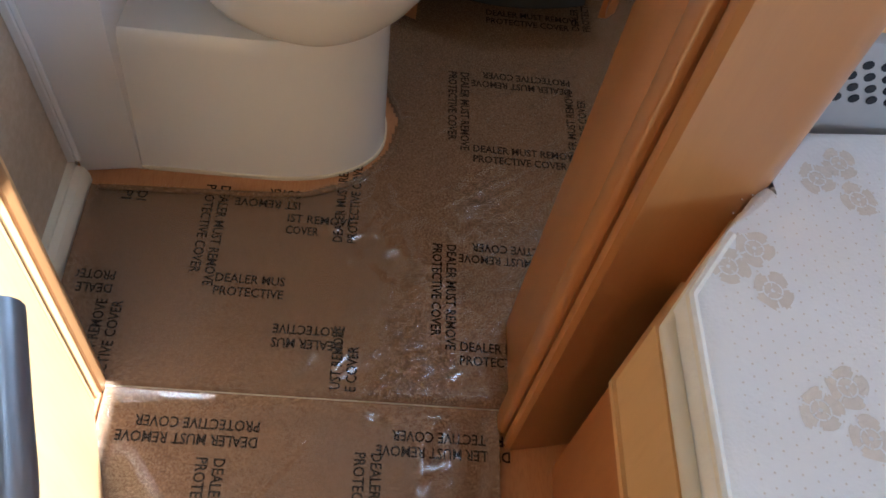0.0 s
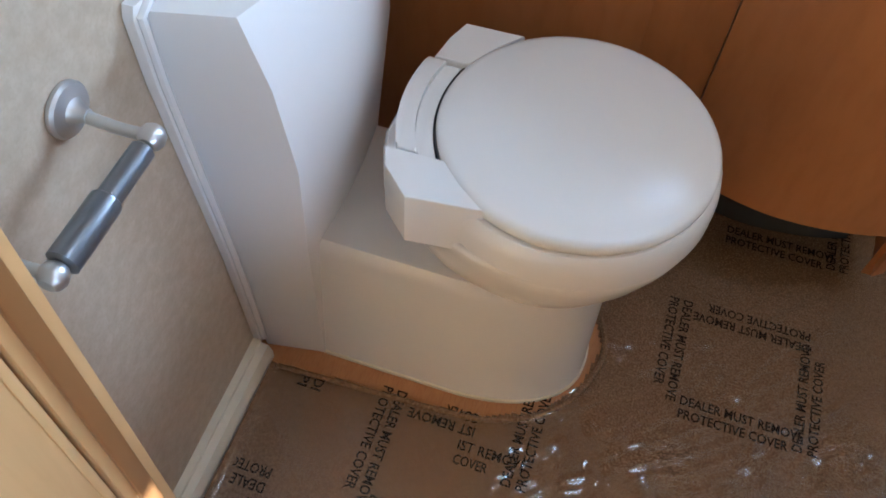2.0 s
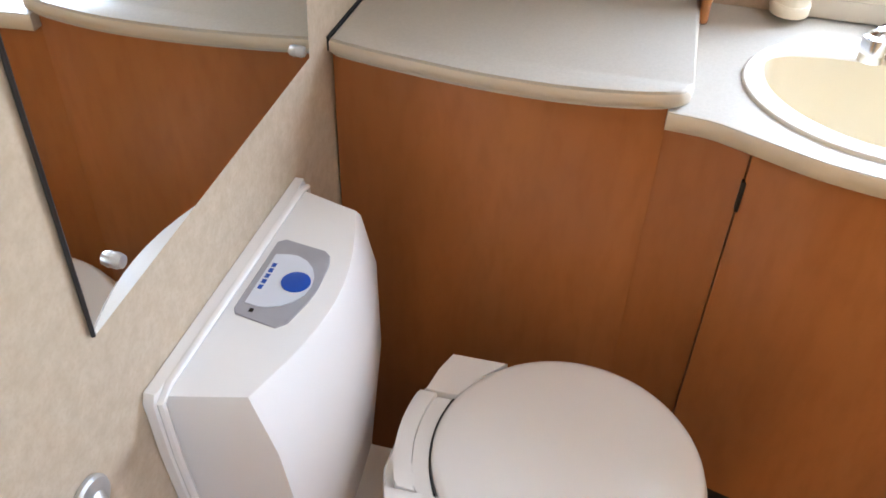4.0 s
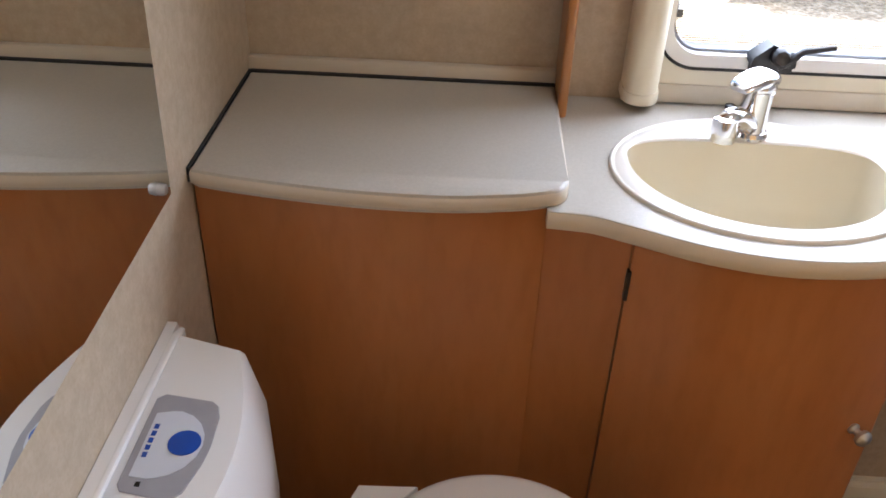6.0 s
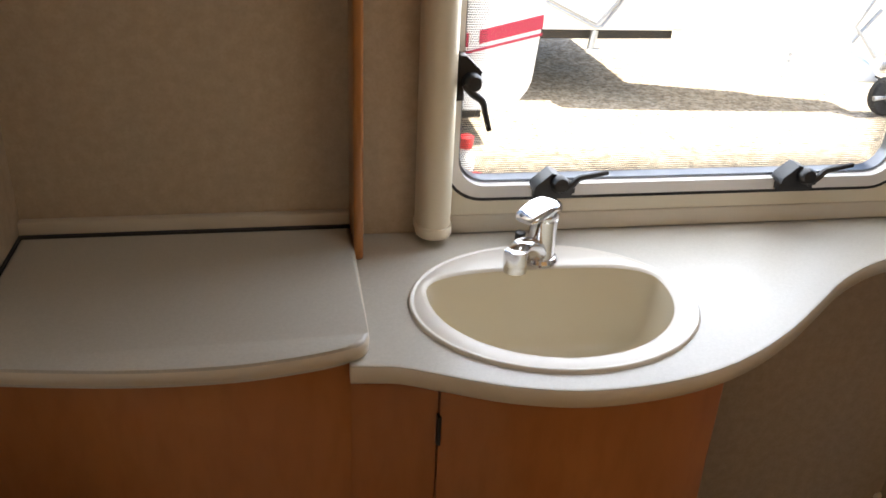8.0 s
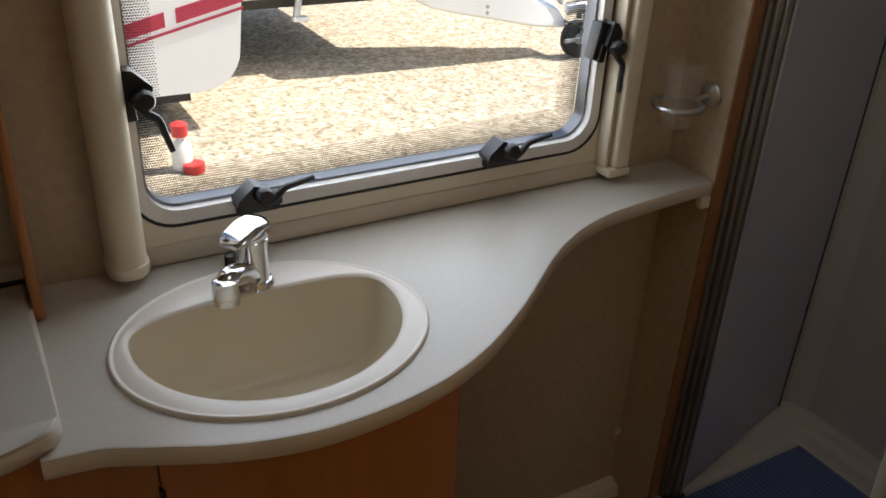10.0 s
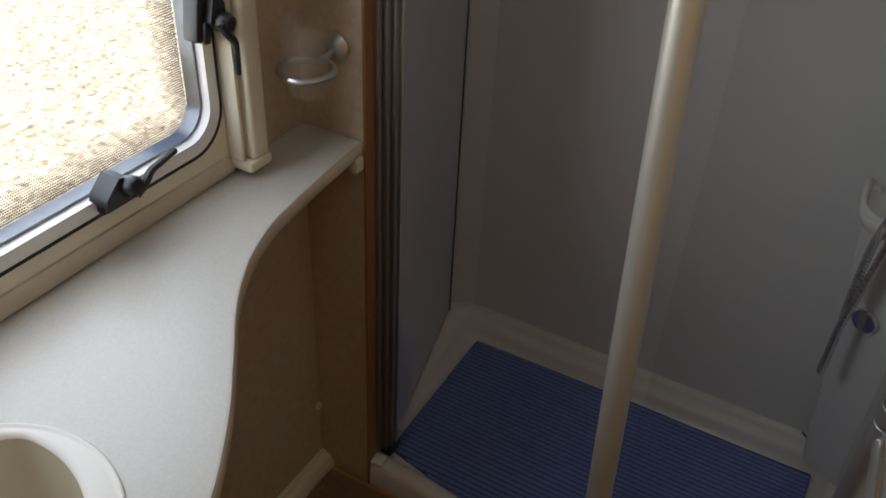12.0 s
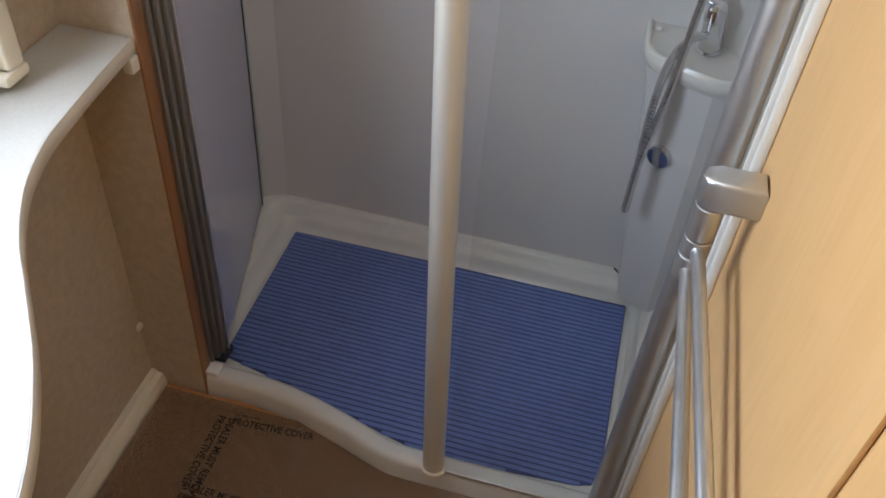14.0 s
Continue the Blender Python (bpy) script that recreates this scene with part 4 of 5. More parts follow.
for nm, ext in (("wall_shower_back", (2.150, 2.168, -1.034, -0.001)), ("wall_shower_window_side", (1.604, 2.1495, -0.020, -0.001)), ("wall_shower_door_side", (1.535, 2.1495, -1.034, -1.022))):
    single(nm, box(*ext, 0.05, CEIL), "shower", "pale grey plastic lining of the shower wall", "shower wall", "structure")
single("trim_shower_corner", prism([(2.1495, -0.074), (2.1495, -0.0205), (2.125, -0.0205)], 0.08, CEIL), "shower", "pale plastic corner fillet of the shower", "trim", "structure")
# moulded corner column with shelf
col = thing("shower_corner_column", (2.1, -0.97, 0), "pale moulded shower corner column with soap shelf", "shower column")
shelf_out = [(2.149, -0.838), (2.050, -0.842), (2.030, -0.848), (2.012, -0.862), (1.968, -0.955), (1.964, -0.975), (1.968, -0.998), (1.975, -1.021), (2.149, -1.021)]


col_out = [(2.149, -0.838), (2.030, -0.846), (1.966, -0.972), (1.975, -1.021), (2.149, -1.021)]


def shelf_ring(s, z, foot=0.0, flat=False):
    """The column's plan at a height: it narrows towards the tray."""
    return [(2.149 + (x - 2.149) * s, -1.021 + (y + 1.021) * (s - 0.35 * foot), z) for x, y in (col_out if flat else shelf_out)]


part("column", loft([shelf_ring(0.60, 0.075, 0.10, True), shelf_ring(0.71, 0.30, 0.05, True), shelf_ring(0.83, 0.55, 0.0, True), shelf_ring(0.94, 0.69, 0.0, True)]), "shower", col, angle=18)
part("sealant_line", tube(curve([(2.147, -0.905, 0.0865), (2.122, -0.930, 0.0865), (2.085, -0.970, 0.0865), (2.050, -1.010, 0.0865), (2.036, -1.019, 0.0865)], 5), 0.0022, 6), "van_dark", col, "dark stained sealant line")
part("shelf", loft([shelf_ring(0.94, 0.69), shelf_ring(0.985, 0.702), shelf_ring(1.0, 0.710), shelf_ring(1.0, 0.722), shelf_ring(0.995, 0.7235)]), "tray", col, "cream moulded soap shelf", angle=40)
part("shelf_rim", tube([(2.146, -0.844, 0.7245)] + [(x + 0.006, y - 0.005, 0.7245) for x, y in shelf_out[1:8]], 0.006, 8), "tray", col)
part("upper_corner", prism([(2.149, -0.93), (2.060, -1.0205), (2.149, -1.0205)], 0.7237, CEIL), "shower", col)
part("shelf_stud", lathe([(0, 0.008), (0.004, 0.008), (0.007, 0.004), (0.008, 0.001)], (2.120, -0.862, 0.7236), (0, 0, 1), 14), "tray", col)
part("cover_disc", lathe([(-0.02, 0.024), (0, 0.026), (0.003, 0.026), (0.006, 0.023), (0.007, 0.001)], (2.026, -0.920, 0.510), (-0.90, 0.43, -0.15), 24), "chrome", col, "oval chrome cover disc")
tray = thing("shower_tray", (1.85, -0.5, 0), "off-white moulded shower tray with S-shaped front lip", "shower tray")
part("tray_floor", prism([(1.535, -1.021), (2.15, -1.021), (2.15, -0.018), (1.61, -0.018), (1.606, -0.20), (1.585, -0.36), (1.55, -0.48), (1.535, -0.58)], 0.0, 0.022), "tray", tray)
LIP = [(1.580, -0.105), (1.582, -0.17), (1.581, -0.234), (1.573, -0.30), (1.558, -0.367), (1.540, -0.43), (1.521, -0.488), (1.509, -0.53), (1.505, -0.563), (1.505, -0.66), (1.506, -0.80), (1.506, -0.9985)]
lip = [(p.x, p.y) for p in curve([(x, y, 0) for x, y in LIP], 4)]
rings = []
for i, (x, y) in enumerate(lip):
    a, c = Vector(lip[max(i - 1, 0)]), Vector(lip[min(i + 1, len(lip) - 1)])
    d = (c - a).normalized()
    nrm = Vector((-d.y, d.x))
    prof = [(-0.002, 0.0), (0.0, 0.045), (0.004, 0.056), (0.012, 0.060), (0.030, 0.060), (0.040, 0.054), (0.048, 0.030), (0.056, 0.0225), (0.056, 0.0)]
    rings.append([(x + nrm.x * s, y + nrm.y * s, z) for s, z in prof])
part("front_lip", loft(rings), "tray", tray, "S-shaped front lip", angle=60)


def ledge(points, out, name="ledge"):
    prof = [(0.0, 0.0), (0.0, 0.085), (0.022, 0.085), (0.027, 0.081), (0.030, 0.068), (0.034, 0.0645), (0.052, 0.063), (0.058, 0.060), (0.062, 0.050), (0.067, 0.036), (0.076, 0.027), (0.088, 0.0225), (0.088, 0.0)]
    rr = [[(x + ox * s, y + oy * s, z) for s, z in prof] for (x, y), (ox, oy) in zip(points, out)]
    return part(name, loft(rr), "tray", tray, angle=60)


ledge([(2.151, -1.021), (2.151, -0.90), (2.151, -0.5), (2.151, -0.12), (2.146, -0.05), (2.12, -0.022), (2.06, -0.020), (1.86, -0.020), (1.606, -0.020)],
      [(-0.72, 0.6), (-0.74, 0.1), (-0.74, 0), (-0.8, -0.2), (-0.85, -0.6), (-0.55, -0.95), (-0.1, -1), (0, -1), (0, -1)], "back_ledge")
ledge([(1.53, -1.021), (1.80, -1.021), (2.09, -1.021), (2.151, -0.99)], [(0, 0.62), (0, 0.62), (-0.15, 0.62), (-0.6, 0.45)], "side_ledge")

matt = thing("shower_mat", (1.85, -0.5, 0.02), "blue ribbed plastic shower mat lying in the tray", "bath mat")
mo = [(2.092, -0.118), (1.668, -0.120), (1.640, -0.25), (1.600, -0.42), (1.565, -0.56), (1.560, -0.68), (1.575, -0.90), (1.585, -0.935), (1.61, -0.950), (2.096, -0.952)]
# sheet coloured dark for the shade in the grooves
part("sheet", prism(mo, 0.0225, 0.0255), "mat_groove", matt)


def mat_span(x):
    ys = []
    for (ax, ay), (bx, by) in zip(mo, mo[1:] + mo[:1]):
        if (ax - x) * (bx - x) < 0:
            ys.append(ay + (by - ay) * (x - ax) / (bx - ax))
    return (min(ys), max(ys)) if len(ys) >= 2 else None


pitch = 0.0132
x = 1.566
while x < 2.090:
    s = mat_span(x)
    if s:
        y0, y1 = s
        r = 0.0046
        n = 6
        rings = [[(x + r * math.cos(math.pi * k / n) * 1.05, y, 0.0254 + r * 0.75 * math.sin(math.pi * k / n)) for k in range(n + 1)] for y in (y0 + 0.002, y1 - 0.002)]
        part("rib", loft(rings), "mat_blue", matt, angle=70)
    x += pitch

# screen: posts, folding leaf
screen = thing("shower_screen", (1.5, -0.6, 0.06), "shower screen with champagne posts and a folded grey leaf", "shower screen")
part("post", tube([(1.512, -0.631, 0.058), (1.512, -0.562, CEIL)], 0.0205, 24), "gold_alu", screen, "round champagne aluminium post")
part("post_shoe", lathe([(0, 0.025), (0.006, 0.025), (0.008, 0.021)], (1.512, -0.632, 0.0585), (0, 0, 1), 24), "cream", screen)
part("wall_post", tube([(1.500, -0.945, 0.058), (1.500, -0.945, CEIL)], 0.0205, 24), "satin", screen, "round aluminium wall post")
part("wall_channel", box(1.488, 1.530, -0.9755, -0.962, 0.055, CEIL, 0.003), "trim", screen)
for k in range(3):
    part("channel_rib", box(1.470 - 0.018 * k, 1.480 - 0.018 * k, -0.9755, -0.964 - 0.003 * (k % 2), 0.055, CEIL, 0.002), "trim", screen)
b = box(1.5055, 1.5085, -0.927, -0.653, 0.066, CEIL - 0.01)
fixed = part("fixed_pane", b, "clear", screen, "clear fixed pane")
fixed.visible_shadow = False
part("pane_foot", box(1.503, 1.511, -0.927, -0.653, 0.0595, 0.068, 0.002), "alu", screen)
# folded leaf near the stub wall
leafm = Matrix.Translation((1.657, -0.134, 0)) @ Matrix.Rotation(math.atan2(0.112, 0.455), 4, "Z")


def leafbox(x0, x1, y0, y1, z0, z1, bevel=0.0):
    bb = box(x0, x1, y0, y1, z0, z1, bevel)
    bmesh.ops.transform(bb, matrix=leafm, verts=bb.verts)
    return bb


leaf = part("folding_leaf", leafbox(0.0, 0.440, -0.004, 0.004, 0.088, CEIL - 0.02), "leaf", screen, "lilac-grey frosted folding leaf")
part("leaf_seal", leafbox(0.440, 0.448, -0.006, 0.006, 0.084, CEIL - 0.02, 0.001), "black", leaf, "black edge seal")
part("leaf_foot", leafbox(0.0, 0.443, -0.005, 0.005, 0.080, 0.090, 0.001), "alu", leaf)
for dx, wd, dy, m_ in ((1.6065, 0.010, -0.130, "bronze"), (1.6167, 0.004, -0.124, "rubber"), (1.6209, 0.011, -0.137, "bronze"), (1.6321, 0.003, -0.130, "rubber"), (1.6353, 0.011, -0.143, "bronze"), (1.6465, 0.003, -0.138, "rubber"), (1.6497, 0.006, -0.146, "alu")):
    part("hinge_profile", box(dx, dx + wd, dy, dy + 0.035, 0.075, CEIL, 0.001), m_, screen)
part("hinge_foot", box(1.620, 1.664, -0.150, -0.120, 0.062, 0.076, 0.003), "black", screen, "black lower hinge foot")
part("lip_block", box(1.583, 1.612, -0.150, -0.118, 0.058, 0.072, 0.004), "white", screen)

# mixer and hose
mixer = thing("shower_mixer", (2.09, -0.96, 0.73), "chrome shower mixer with a metal hose", "shower mixer")
mx_, my_ = 2.075, -0.955
part("body", lathe([(0, 0.024), (0.006, 0.025), (0.008, 0.020), (0.06, 0.019), (0.075, 0.021), (0.09, 0.019), (0.098, 0.008)], (mx_, my_, 0.7237), (-0.1, 0.1, 1), 24), "chrome", mixer)
part("lever", tube(curve([(mx_ - 0.005, my_ + 0.005, 0.818), (mx_ - 0.015, my_ + 0.035, 0.830), (mx_ - 0.025, my_ + 0.065, 0.834)], 5), 0.006, 10, None,
                   [0.010, 0.009, 0.008, 0.0075, 0.007, 0.0065, 0.006, 0.006, 0.006, 0.006, 0.004]), "chrome", mixer)
hose_path = [(2.055, -0.940, 0.760), (2.015, -0.915, 0.772), (1.990, -0.893, 0.752), (1.985, -0.882, 0.70), (1.992, -0.880, 0.60), (2.00, -0.884, 0.48), (2.004, -0.884, 0.395),
             (1.998, -0.882, 0.40), (1.990, -0.884, 0.52), (1.985, -0.900, 0.67), (1.99, -0.912, 0.86), (1.97, -0.925, 1.05), (1.96, -0.94, 1.25), (1.96, -0.955, 1.45)]
hp = curve(hose_path, 26)
part("hose", tube(hp, 0.0072, 10, None, [0.0068 + 0.0012 * (k % 2) for k in range(len(hp))]), "hose", mixer, "ribbed metal hose", angle=20)
part("hose_bracket", box(1.945, 1.975, -1.021, -0.950, 1.40, 1.47, 0.006), "chrome", mixer)
single("drain_clip", lathe([(0, 0.016), (0.004, 0.016), (0.012, 0.010), (0.014, 0.002)], (1.957, -1.0222, 0.205), (0, 1, 0.1), 18), "chrome", "small chrome hook plate on the shower wall", "hook")

# ---- towel rail ----
towel = thing("swing_towel_rail", (1.36, -1.03, 0.95), "satin aluminium swing-arm towel rail on the wooden wall", "towel rail")
RX, RY, RZ = 1.378, -0.926, 0.935
part("wall_bracket", prism([(RX - 0.019, -0.9755), (RX + 0.019, -0.9755), (RX + 0.019, RY), (RX + 0.013, RY + 0.013), (RX, RY + 0.018), (RX - 0.013, RY + 0.013), (RX - 0.019, RY)], RZ - 0.020, RZ + 0.020, 0.006, 3), "satin", towel, "rounded satin bracket")
for z0, z1 in ((RZ - 0.066, RZ - 0.021), (RZ - 0.092, RZ - 0.068), (RZ - 0.128, RZ - 0.094)):
    part("collar", lathe([(0, 0.0155), (0.001, 0.0165), (z1 - z0 - 0.001, 0.0165), (z1 - z0, 0.0155)], (RX, RY, z0), (0, 0, 1), 24), "satin", towel)
part("arm", tube([(RX - 0.012, RY - 0.002, RZ - 0.080), (RX - 0.42, RY - 0.026, RZ - 0.080)], 0.0082, 16), "satin", towel, "slim rail arm")
part("arm", tube([(RX - 0.012, RY + 0.002, RZ - 0.113), (RX - 0.42, RY - 0.008, RZ - 0.113)], 0.0082, 16), "satin", towel, "slim rail arm")

# ---- glass holder ----
gh = thing("glass_holder", (1.578, -0.075, 0.985), "satin ring holder with a clear plastic tumbler", "glass holder")
part("wall_plate", lathe([(0, 0.022), (0.004, 0.022), (0.009, 0.018), (0.014, 0.008)], (1.577, -0.075, 0.99), (-1, 0, 0), 20), "satin", gh)
part("arm", tube([(1.565, -0.075, 0.988), (1.538, -0.075, 0.982)], 0.006, 10), "satin", gh)
ringp = [(1.500 + 0.040 * math.cos(a), -0.075 + 0.040 * math.sin(a), 0.980) for a in (2 * math.pi * k / 32 for k in range(33))]
part("ring", tube(ringp, 0.0052, 8), "satin", gh)
tumbler = thing("tumbler", (1.5, -0.075, 0.95), "clear plastic tumbler in the ring holder", "tumbler")
cup = part("cup", lathe([(0.0, 0.001), (0.0, 0.029), (0.11, 0.0372), (0.112, 0.0365), (0.11, 0.0345), (0.006, 0.0265), (0.006, 0.001)], (1.50, -0.075, 0.945), (0, 0, 1), 28), "tumbler", tumbler)
single("wall_screw_cap", lathe([(0, 0.010), (0.003, 0.010), (0.006, 0.006), (0.007, 0.001)], (1.572, -0.001, 0.18), (0, -1, 0), 14), "cream", "small cream pipe clip low on the wall", "clip")
single("shelf_bracket", box(1.555, 1.577, -0.122, -0.105, 0.790, 0.8155, 0.004), "cream", "small cream bracket under the worktop end", "bracket")

# ---- bedroom side ----
bed = thing("fixed_bed", (1.4, -2.2, 0), "fixed bed base with light wooden side board", "bed")
MZ = 0.62
bo = [(0.722, -3.0), (0.722, -1.308), (0.772, -1.240), (0.819, -1.1775), (0.8425, -1.1775)]
inn = [(x + 0.016, y - 0.012) for x, y in bo]
part("side_board", prism(bo + inn[::-1], 0.465, 0.575), "maple", bed, "light wooden side board")
part("board_lip", prism([(x - 0.004, y + 0.002) for x, y in bo[:4]] + [(x + 0.006, y - 0.004) for x, y in bo[3::-1]], 0.455, 0.4645), "maple", bed)
part("base_panel", box(0.775, 0.80, -3.0, -1.23, 0.0, 0.455, 0.002), "pear", bed, "orange wooden base panel")
part("label_plate", box(0.7735, 0.7748, -1.40, -1.375, 0.30, 0.35), "trim", bed, "small white label")
part("rim", tube([(x + 0.008, y - 0.006, 0.582) for x, y in bo[:4]], 0.008, 10), "cream", bed, "rounded cream rim")
part("slat_board", prism([(x + 0.002, y) for x, y in inn] + [(0.862, -1.115), (2.16, -1.11), (2.16, -3.0)], 0.51, 0.53), "maple", bed)
matress = thing("mattress", (1.4, -2.1, 0.53), "white quilted mattress with beige woven roses", "mattress")
mo2 = [(0.734, -3.0), (0.734, -1.30), (0.778, -1.238), (0.822, -1.180), (0.844, -1.1785), (0.846, -1.130), (0.872, -1.110), (1.0, -1.106), (2.16, -1.106), (2.16, -3.0)]
part("body", prism(mo2, 0.531, MZ, 0.016, 3), "ticking", matress)
part("piping", tube([(x + 0.004, y - 0.003, MZ - 0.003) for x, y in mo2[:3]], 0.005, 8), "piping", matress, "cream piped edge")


def rose(x, y, z, r, turn):
    """A woven rose in one piece: petals parted by gaps, joined at their roots."""
    bb = bmesh.new()
    radii_, n = (0.10, 0.22, 0.42, 0.50, 0.62, 0.84, 1.0), 40
    lobes = lambda a, i: 1.0 + (0.07 * math.sin(2.5 * a + turn) + 0.05 * math.sin(5 * a) if i > 3 else 0.0)
    rows_ = [[bb.verts.new((x + r * q * lobes(2 * math.pi * k / n, i) * math.cos(turn + 2 * math.pi * k / n), y + r * q * lobes(2 * math.pi * k / n, i) * math.sin(turn + 2 * math.pi * k / n), z)) for k in range(n)]
             for i, q in enumerate(radii_)]
    for i in range(len(radii_) - 1):
        for k in range(n):
            gap = (i >= 3 and k % 10 == 0) or (i == 2 and k % 10 != 5) or (i == 1 and k % 13 == 3) or (i == 5 and k % 10 in (1, 9))
            if not gap:
                bb.faces.new((rows_[i][k], rows_[i][(k + 1) % n], rows_[i + 1][(k + 1) % n], rows_[i + 1][k]))
    bmesh.ops.delete(bb, geom=[v for v in bb.verts if not v.link_faces], context="VERTS")
    return bb


rnd = random.Random(4)
for gx, gy in ((0.872, -1.172), (0.772, -1.274), (0.822, -1.395), (0.93, -1.29), (1.02, -1.18), (1.0, -1.40), (0.80, -1.53), (0.92, -1.52)):
    for turn, (dx, dy) in enumerate(((0, 0), (0.026, 0.020), (0.034, -0.020))):
        part("woven_rose", rose(gx + dx, gy + dy, MZ + 0.0005, 0.0175, turn * 1.3 + gx * 9), "ticking_flower", matress)
b = bmesh.new()
for i in range(44):
    for j in range(48):
        px, py = 0.765 + 0.0105 * i + rnd.uniform(-0.0006, 0.0006), -1.66 + 0.0105 * j + (0.005 if i % 2 else 0) + rnd.uniform(-0.0006, 0.0006)
        if px - 0.74 > 0.55 * (py + 1.30):
            b.faces.new([b.verts.new((px + 0.0011 * math.cos(a), py + 0.0011 * math.sin(a), MZ + 0.0004)) for a in (0, 1.57, 3.14, 4.71)])
tagged(part("woven_dots", b, "ticking_flower", matress), kind="stuff")
vent = thing("heater_vent_panel", (1.2, -1.09, 0.66), "grey perforated vent panel at the head of the bed", "vent panel")
part("panel", box(0.845, 1.6, -1.098, -1.078, 0.53, 0.715, 0.004), "mesh_grey", vent)
hole = part("hole", lathe([(0, 0.0050), (0.001, 0.0050)], (0.858, -1.0982, 0.650), (0, -1, 0), 10), "hole", vent)
for r in range(4):
    for k in range(42):
        if r or k:
            more = new("hole", hole.data)
            more.parent = vent
            more.location = (0.0172 * k + (0.0086 if r % 2 else 0), 0, 0.0135 * r)
single("bed_head_board", box(0.842, 2.17, -1.085, -1.0765, 0.716, 1.5), "maple", "light wooden board above the bed head", "headboard")

# ---- outside ----
ground = bmesh.new()
bmesh.ops.create_grid(ground, x_segments=60, y_segments=60, size=60)
bmesh.ops.translate(ground, verts=ground.verts, vec=(0, 0, -0.62))
single("ground", ground, "gravel", "dry gravel and straw-coloured ground in the yard", "ground", "structure")
single("floor_underside", box(-0.03, 2.2, -3.4, 0.03, -0.08, -0.035), "van_dark", "dark underside of the caravan floor", "floor", "structure")


def caravan(name, x0, x1, y0, y1, z0, z1, label):
    th = thing(name, ((x0 + x1) / 2, (y0 + y1) / 2, -0.62), label, "caravan")
    prof = [(x0, z0 + 0.02), (x1 - 0.30, z0)] + [(x1 - 0.30 + 0.26 * math.sin(radians(a)), z0 + 0.26 - 0.26 * math.cos(radians(a))) for a in range(15, 91, 15)] + [(x1, z0 + 0.7), (x1 - 0.05, z1 - 0.4), (x1 - 0.35, z1), (x0, z1)]
    part("body", loft([[(x, y, z) for x, z in prof] for y in (y0, y0 + 0.02, y1)]), "van", th, "white panelled body")
    part("underframe", box(x0 + 0.1, x1 - 0.35, y0 + 0.15, y1 - 0.1, z0 - 0.10, z0 + 0.01), "van_dark", th)
    for wx in (x0 + 0.55, ):
        part("wheel", lathe([(0, 0.05), (0.0, 0.30), (0.03, 0.33), (0.15, 0.33), (0.18, 0.30)], (wx, y0 + 0.22, -0.29), (0, -1, 0), 28), "rubber", th)
    return th


van = caravan("parked_caravan", -2.6, 2.05, 4.25, 6.3, -0.36, 1.95, "white touring caravan with a crimson side stripe")
def stripe_z(x, base):
    return base + (x - 0.2) * 0.2438


for x0, x1, low, high in ((0.2, 1.555, -0.26, -0.17), (1.625, 2.046, -0.26, -0.17), (0.2, 2.046, -0.305, -0.288)):
    bm = loft([[(x0, y, stripe_z(x0, low)), (x1, y, stripe_z(x1, low)), (x1, y, stripe_z(x1, high)), (x0, y, stripe_z(x0, high))] for y in (4.249, 4.244)])
    part("stripe", bm, "van_red", van, "crimson stripe")
van2 = caravan("parked_caravan", 0.6, 3.85, 5.25, 7.3, -0.05, 2.0, "white touring caravan with its drawbar cover and jockey wheel")
part("corner_steady", tube([(2.80, 5.30, -0.06), (2.77, 5.28, -0.20)], 0.03, 8), "steel", van2)
part("steady_foot", box(2.74, 2.86, 5.24, 5.32, -0.235, -0.20, 0.008), "van", van2)
for k in (0.0, 0.035):
    part("locker_trim", tube([(2.10, 5.238, 0.295 + k), (2.42, 5.238, 0.14 + k), (2.78, 5.238, -0.025 + k), (2.83 - k, 5.238, -0.02 + k), (2.96 - k, 5.238, 0.16), (3.10 - k, 5.238, 0.42)], 0.011, 8), "steel", van2, "grey locker trim")
fair = [(3.30, 5.02, 0.02, 0.62), (3.47, 5.01, 0.02, 0.58), (3.62, 4.99, -0.06, 0.55), (3.78, 4.98, -0.14, 0.50), (4.02, 4.96, -0.20, 0.44), (4.27, 4.95, -0.25, 0.36), (4.46, 4.94, -0.29, 0.26), (4.55, 4.93, -0.31, 0.04), (4.75, 4.92, -0.35, -0.06), (5.0, 4.91, -0.38, -0.16), (5.08, 4.91, -0.38, -0.25)]
part("drawbar_cover", loft([[(x, y - 0.05, zb + 0.02), (x, y - 0.03, zb), (x, y + 0.9 - 0.07 * i, zb), (x, y + 0.9 - 0.07 * i, zt), (x, y + 0.08, zt), (x, y - 0.03, zt - 0.08)] for i, (x, y, zb, zt) in enumerate(fair)]), "van", van2, "white drawbar cover")
jock = thing("jockey_wheel", (5.15, 4.8, -0.62), "steel jockey wheel and stand under the drawbar", "jockey wheel")
part("tyre", lathe([(0, 0.04), (0.0, 0.14), (0.015, 0.155), (0.065, 0.155), (0.08, 0.14), (0.08, 0.04)], (5.14, 4.82, -0.463), (0, -1, 0.1), 28), "rubber", jock)
part("hub", lathe([(0, 0.05), (0.012, 0.045), (0.014, 0.01)], (5.14, 4.738, -0.455), (0, -1, 0.1), 16), "steel", jock)
part("fork", tube([(4.98, 4.72, -0.46), (5.14, 4.72, -0.45), (5.24, 4.80, -0.20)], 0.02, 8), "steel", jock)
part("shaft", tube([(5.20, 4.85, -0.30), (5.10, 4.90, 0.35)], 0.028, 10), "steel", jock)
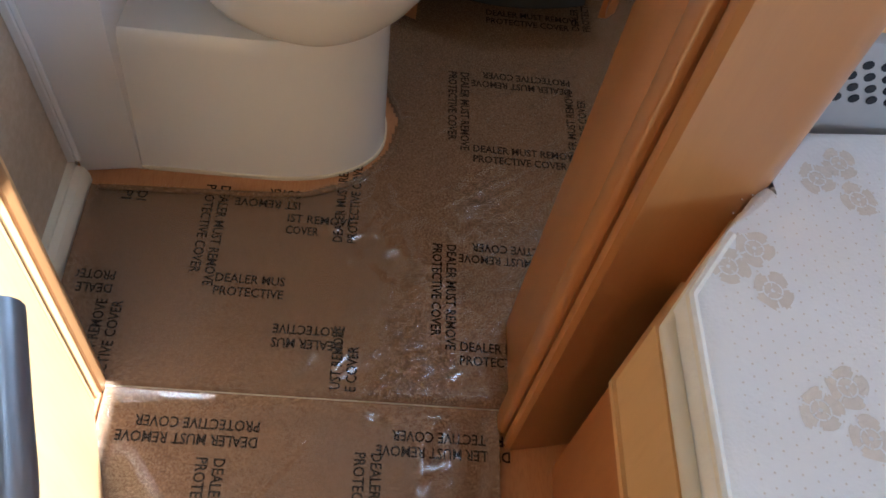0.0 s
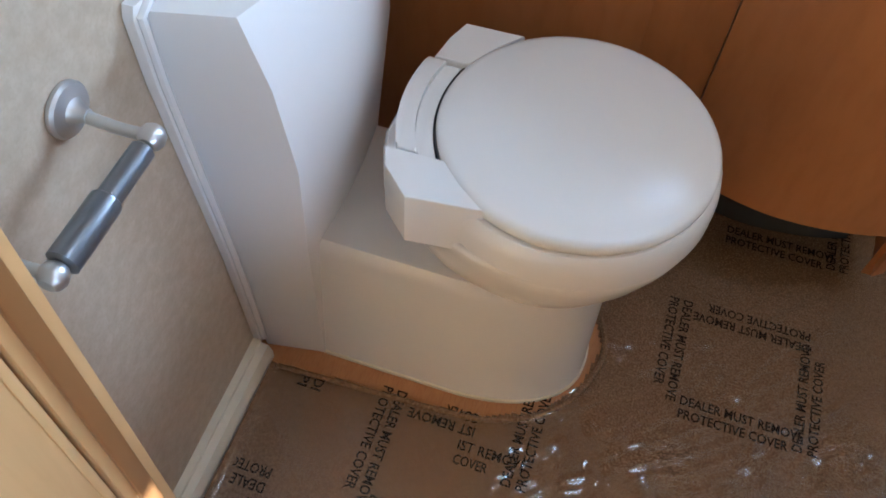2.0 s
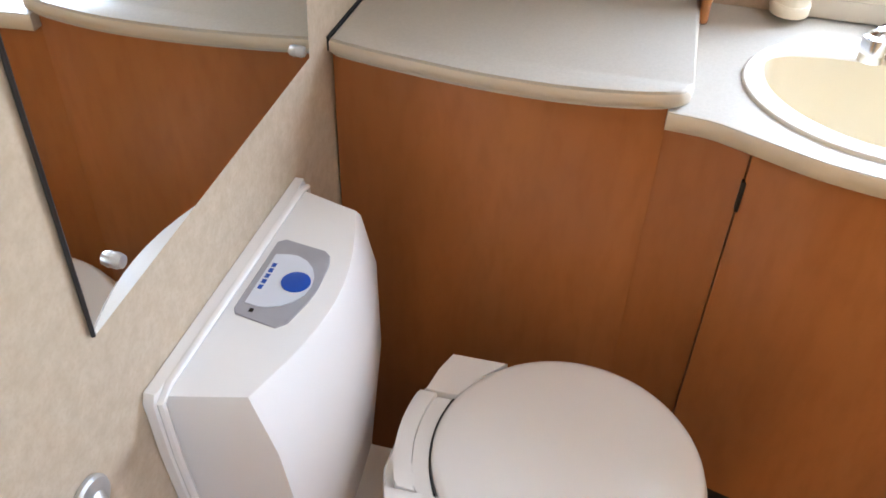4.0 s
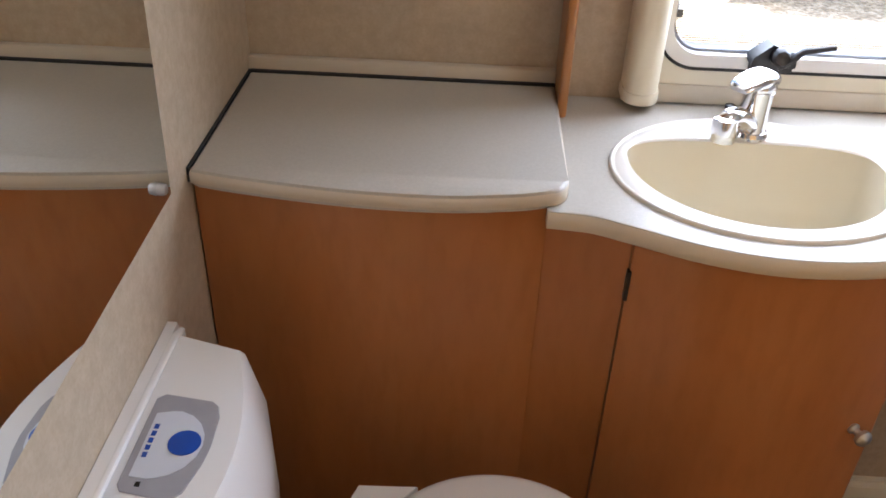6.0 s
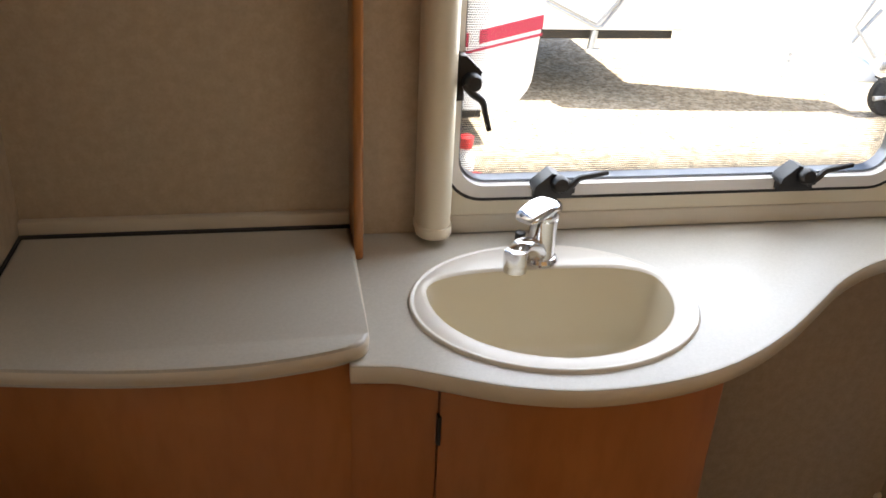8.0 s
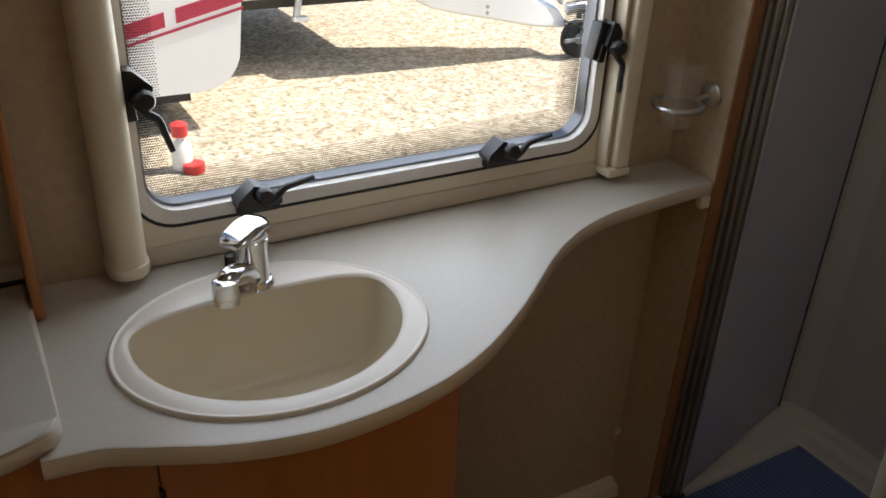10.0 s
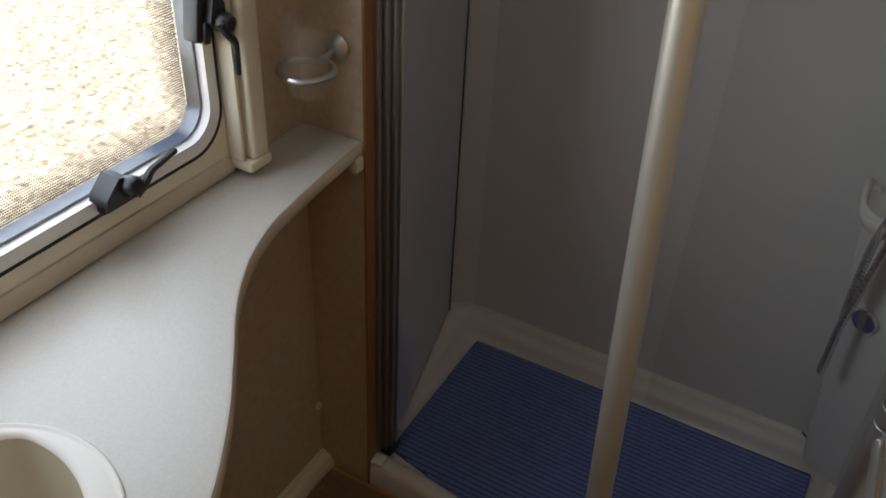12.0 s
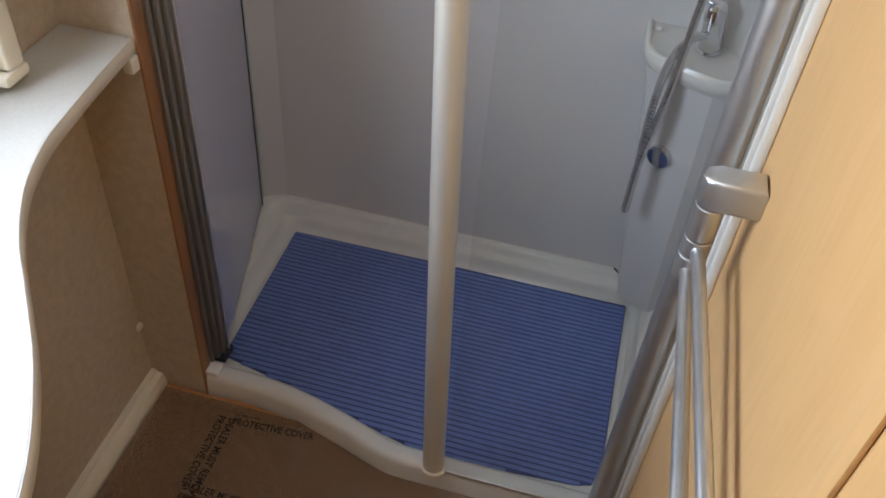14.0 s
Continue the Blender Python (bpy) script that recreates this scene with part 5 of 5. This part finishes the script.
part("coupling", tube(curve([(5.05, 4.85, -0.22), (5.20, 4.82, -0.20), (5.36, 4.80, -0.26), (5.42, 4.78, -0.32)], 4), 0.05, 10), "steel", jock)
part("hand_brake", tube([(5.02, 4.88, -0.17), (4.80, 4.92, 0.06), (4.92, 4.92, 0.30)], 0.02, 8), "steel", jock, "angled hand brake lever")
part("brake_link", tube([(4.80, 4.92, -0.06), (4.98, 4.90, 0.20)], 0.018, 8), "steel", jock)
part("cable", tube(curve([(5.0, 4.80, -0.30), (5.12, 4.70, -0.36), (5.22, 4.70, -0.46), (5.34, 4.74, -0.48), (5.42, 4.78, -0.40)], 6), 0.008, 6), "rubber", jock, "thin brake cable")
part("bolt", lathe([(0, 0.016), (0.01, 0.014)], (4.28, 4.895, -0.15), (0, -1, 0), 10), "steel", jock)
part("bolt", lathe([(0, 0.016), (0.01, 0.014)], (4.28, 4.895, -0.20), (0, -1, 0), 10), "steel", jock)
bot = thing("gas_bottle", (1.45, 3.7, -0.62), "clear bottle with a red cap standing on the ground", "bottle")
part("body", lathe([(0, 0.05), (0.01, 0.06), (0.14, 0.06), (0.19, 0.025), (0.21, 0.02)], (1.45, 3.68, -0.62), (0, 0, 1), 18), "trim", bot)
part("cap", lathe([(0, 0.045), (0.07, 0.05), (0.085, 0.02)], (1.45, 3.68, -0.41), (0, 0, 1), 16), "red", bot)
part("red_base", lathe([(0, 0.064), (0.05, 0.064), (0.055, 0.05)], (1.50, 3.62, -0.62), (0, 0, 1), 16), "red", bot)
single("backdrop", box(-30, 40, 17.9, 18.0, -0.62, 3.0), "van_dark", "dark hedge line at the end of the yard", "hedge", "structure")
b = bmesh.new()
rnd = random.Random(9)
for k in range(9000):
    px, py = rnd.uniform(0.2, 7.5), rnd.uniform(2.2, 8.5)
    r = rnd.uniform(0.008, 0.022)
    a = rnd.uniform(0, 6.28)
    h = rnd.uniform(0.003, 0.010)
    v = [b.verts.new((px + r * math.cos(a + t) * (1 if t < 3 else 0.8), py + 0.8 * r * math.sin(a + t), -0.619 + (0 if t else h))) for t in (0.01, 1.6, 3.1, 4.6)]
    top = b.verts.new((px, py, -0.619 + h))
    for i in range(4):
        b.faces.new((v[i], v[(i + 1) % 4], top))
tagged(part("gravel_chips", b, "gravel", None, "loose gravel chips scattered over the yard", 80), "loose gravel chips scattered over the yard", "gravel", kind="stuff")
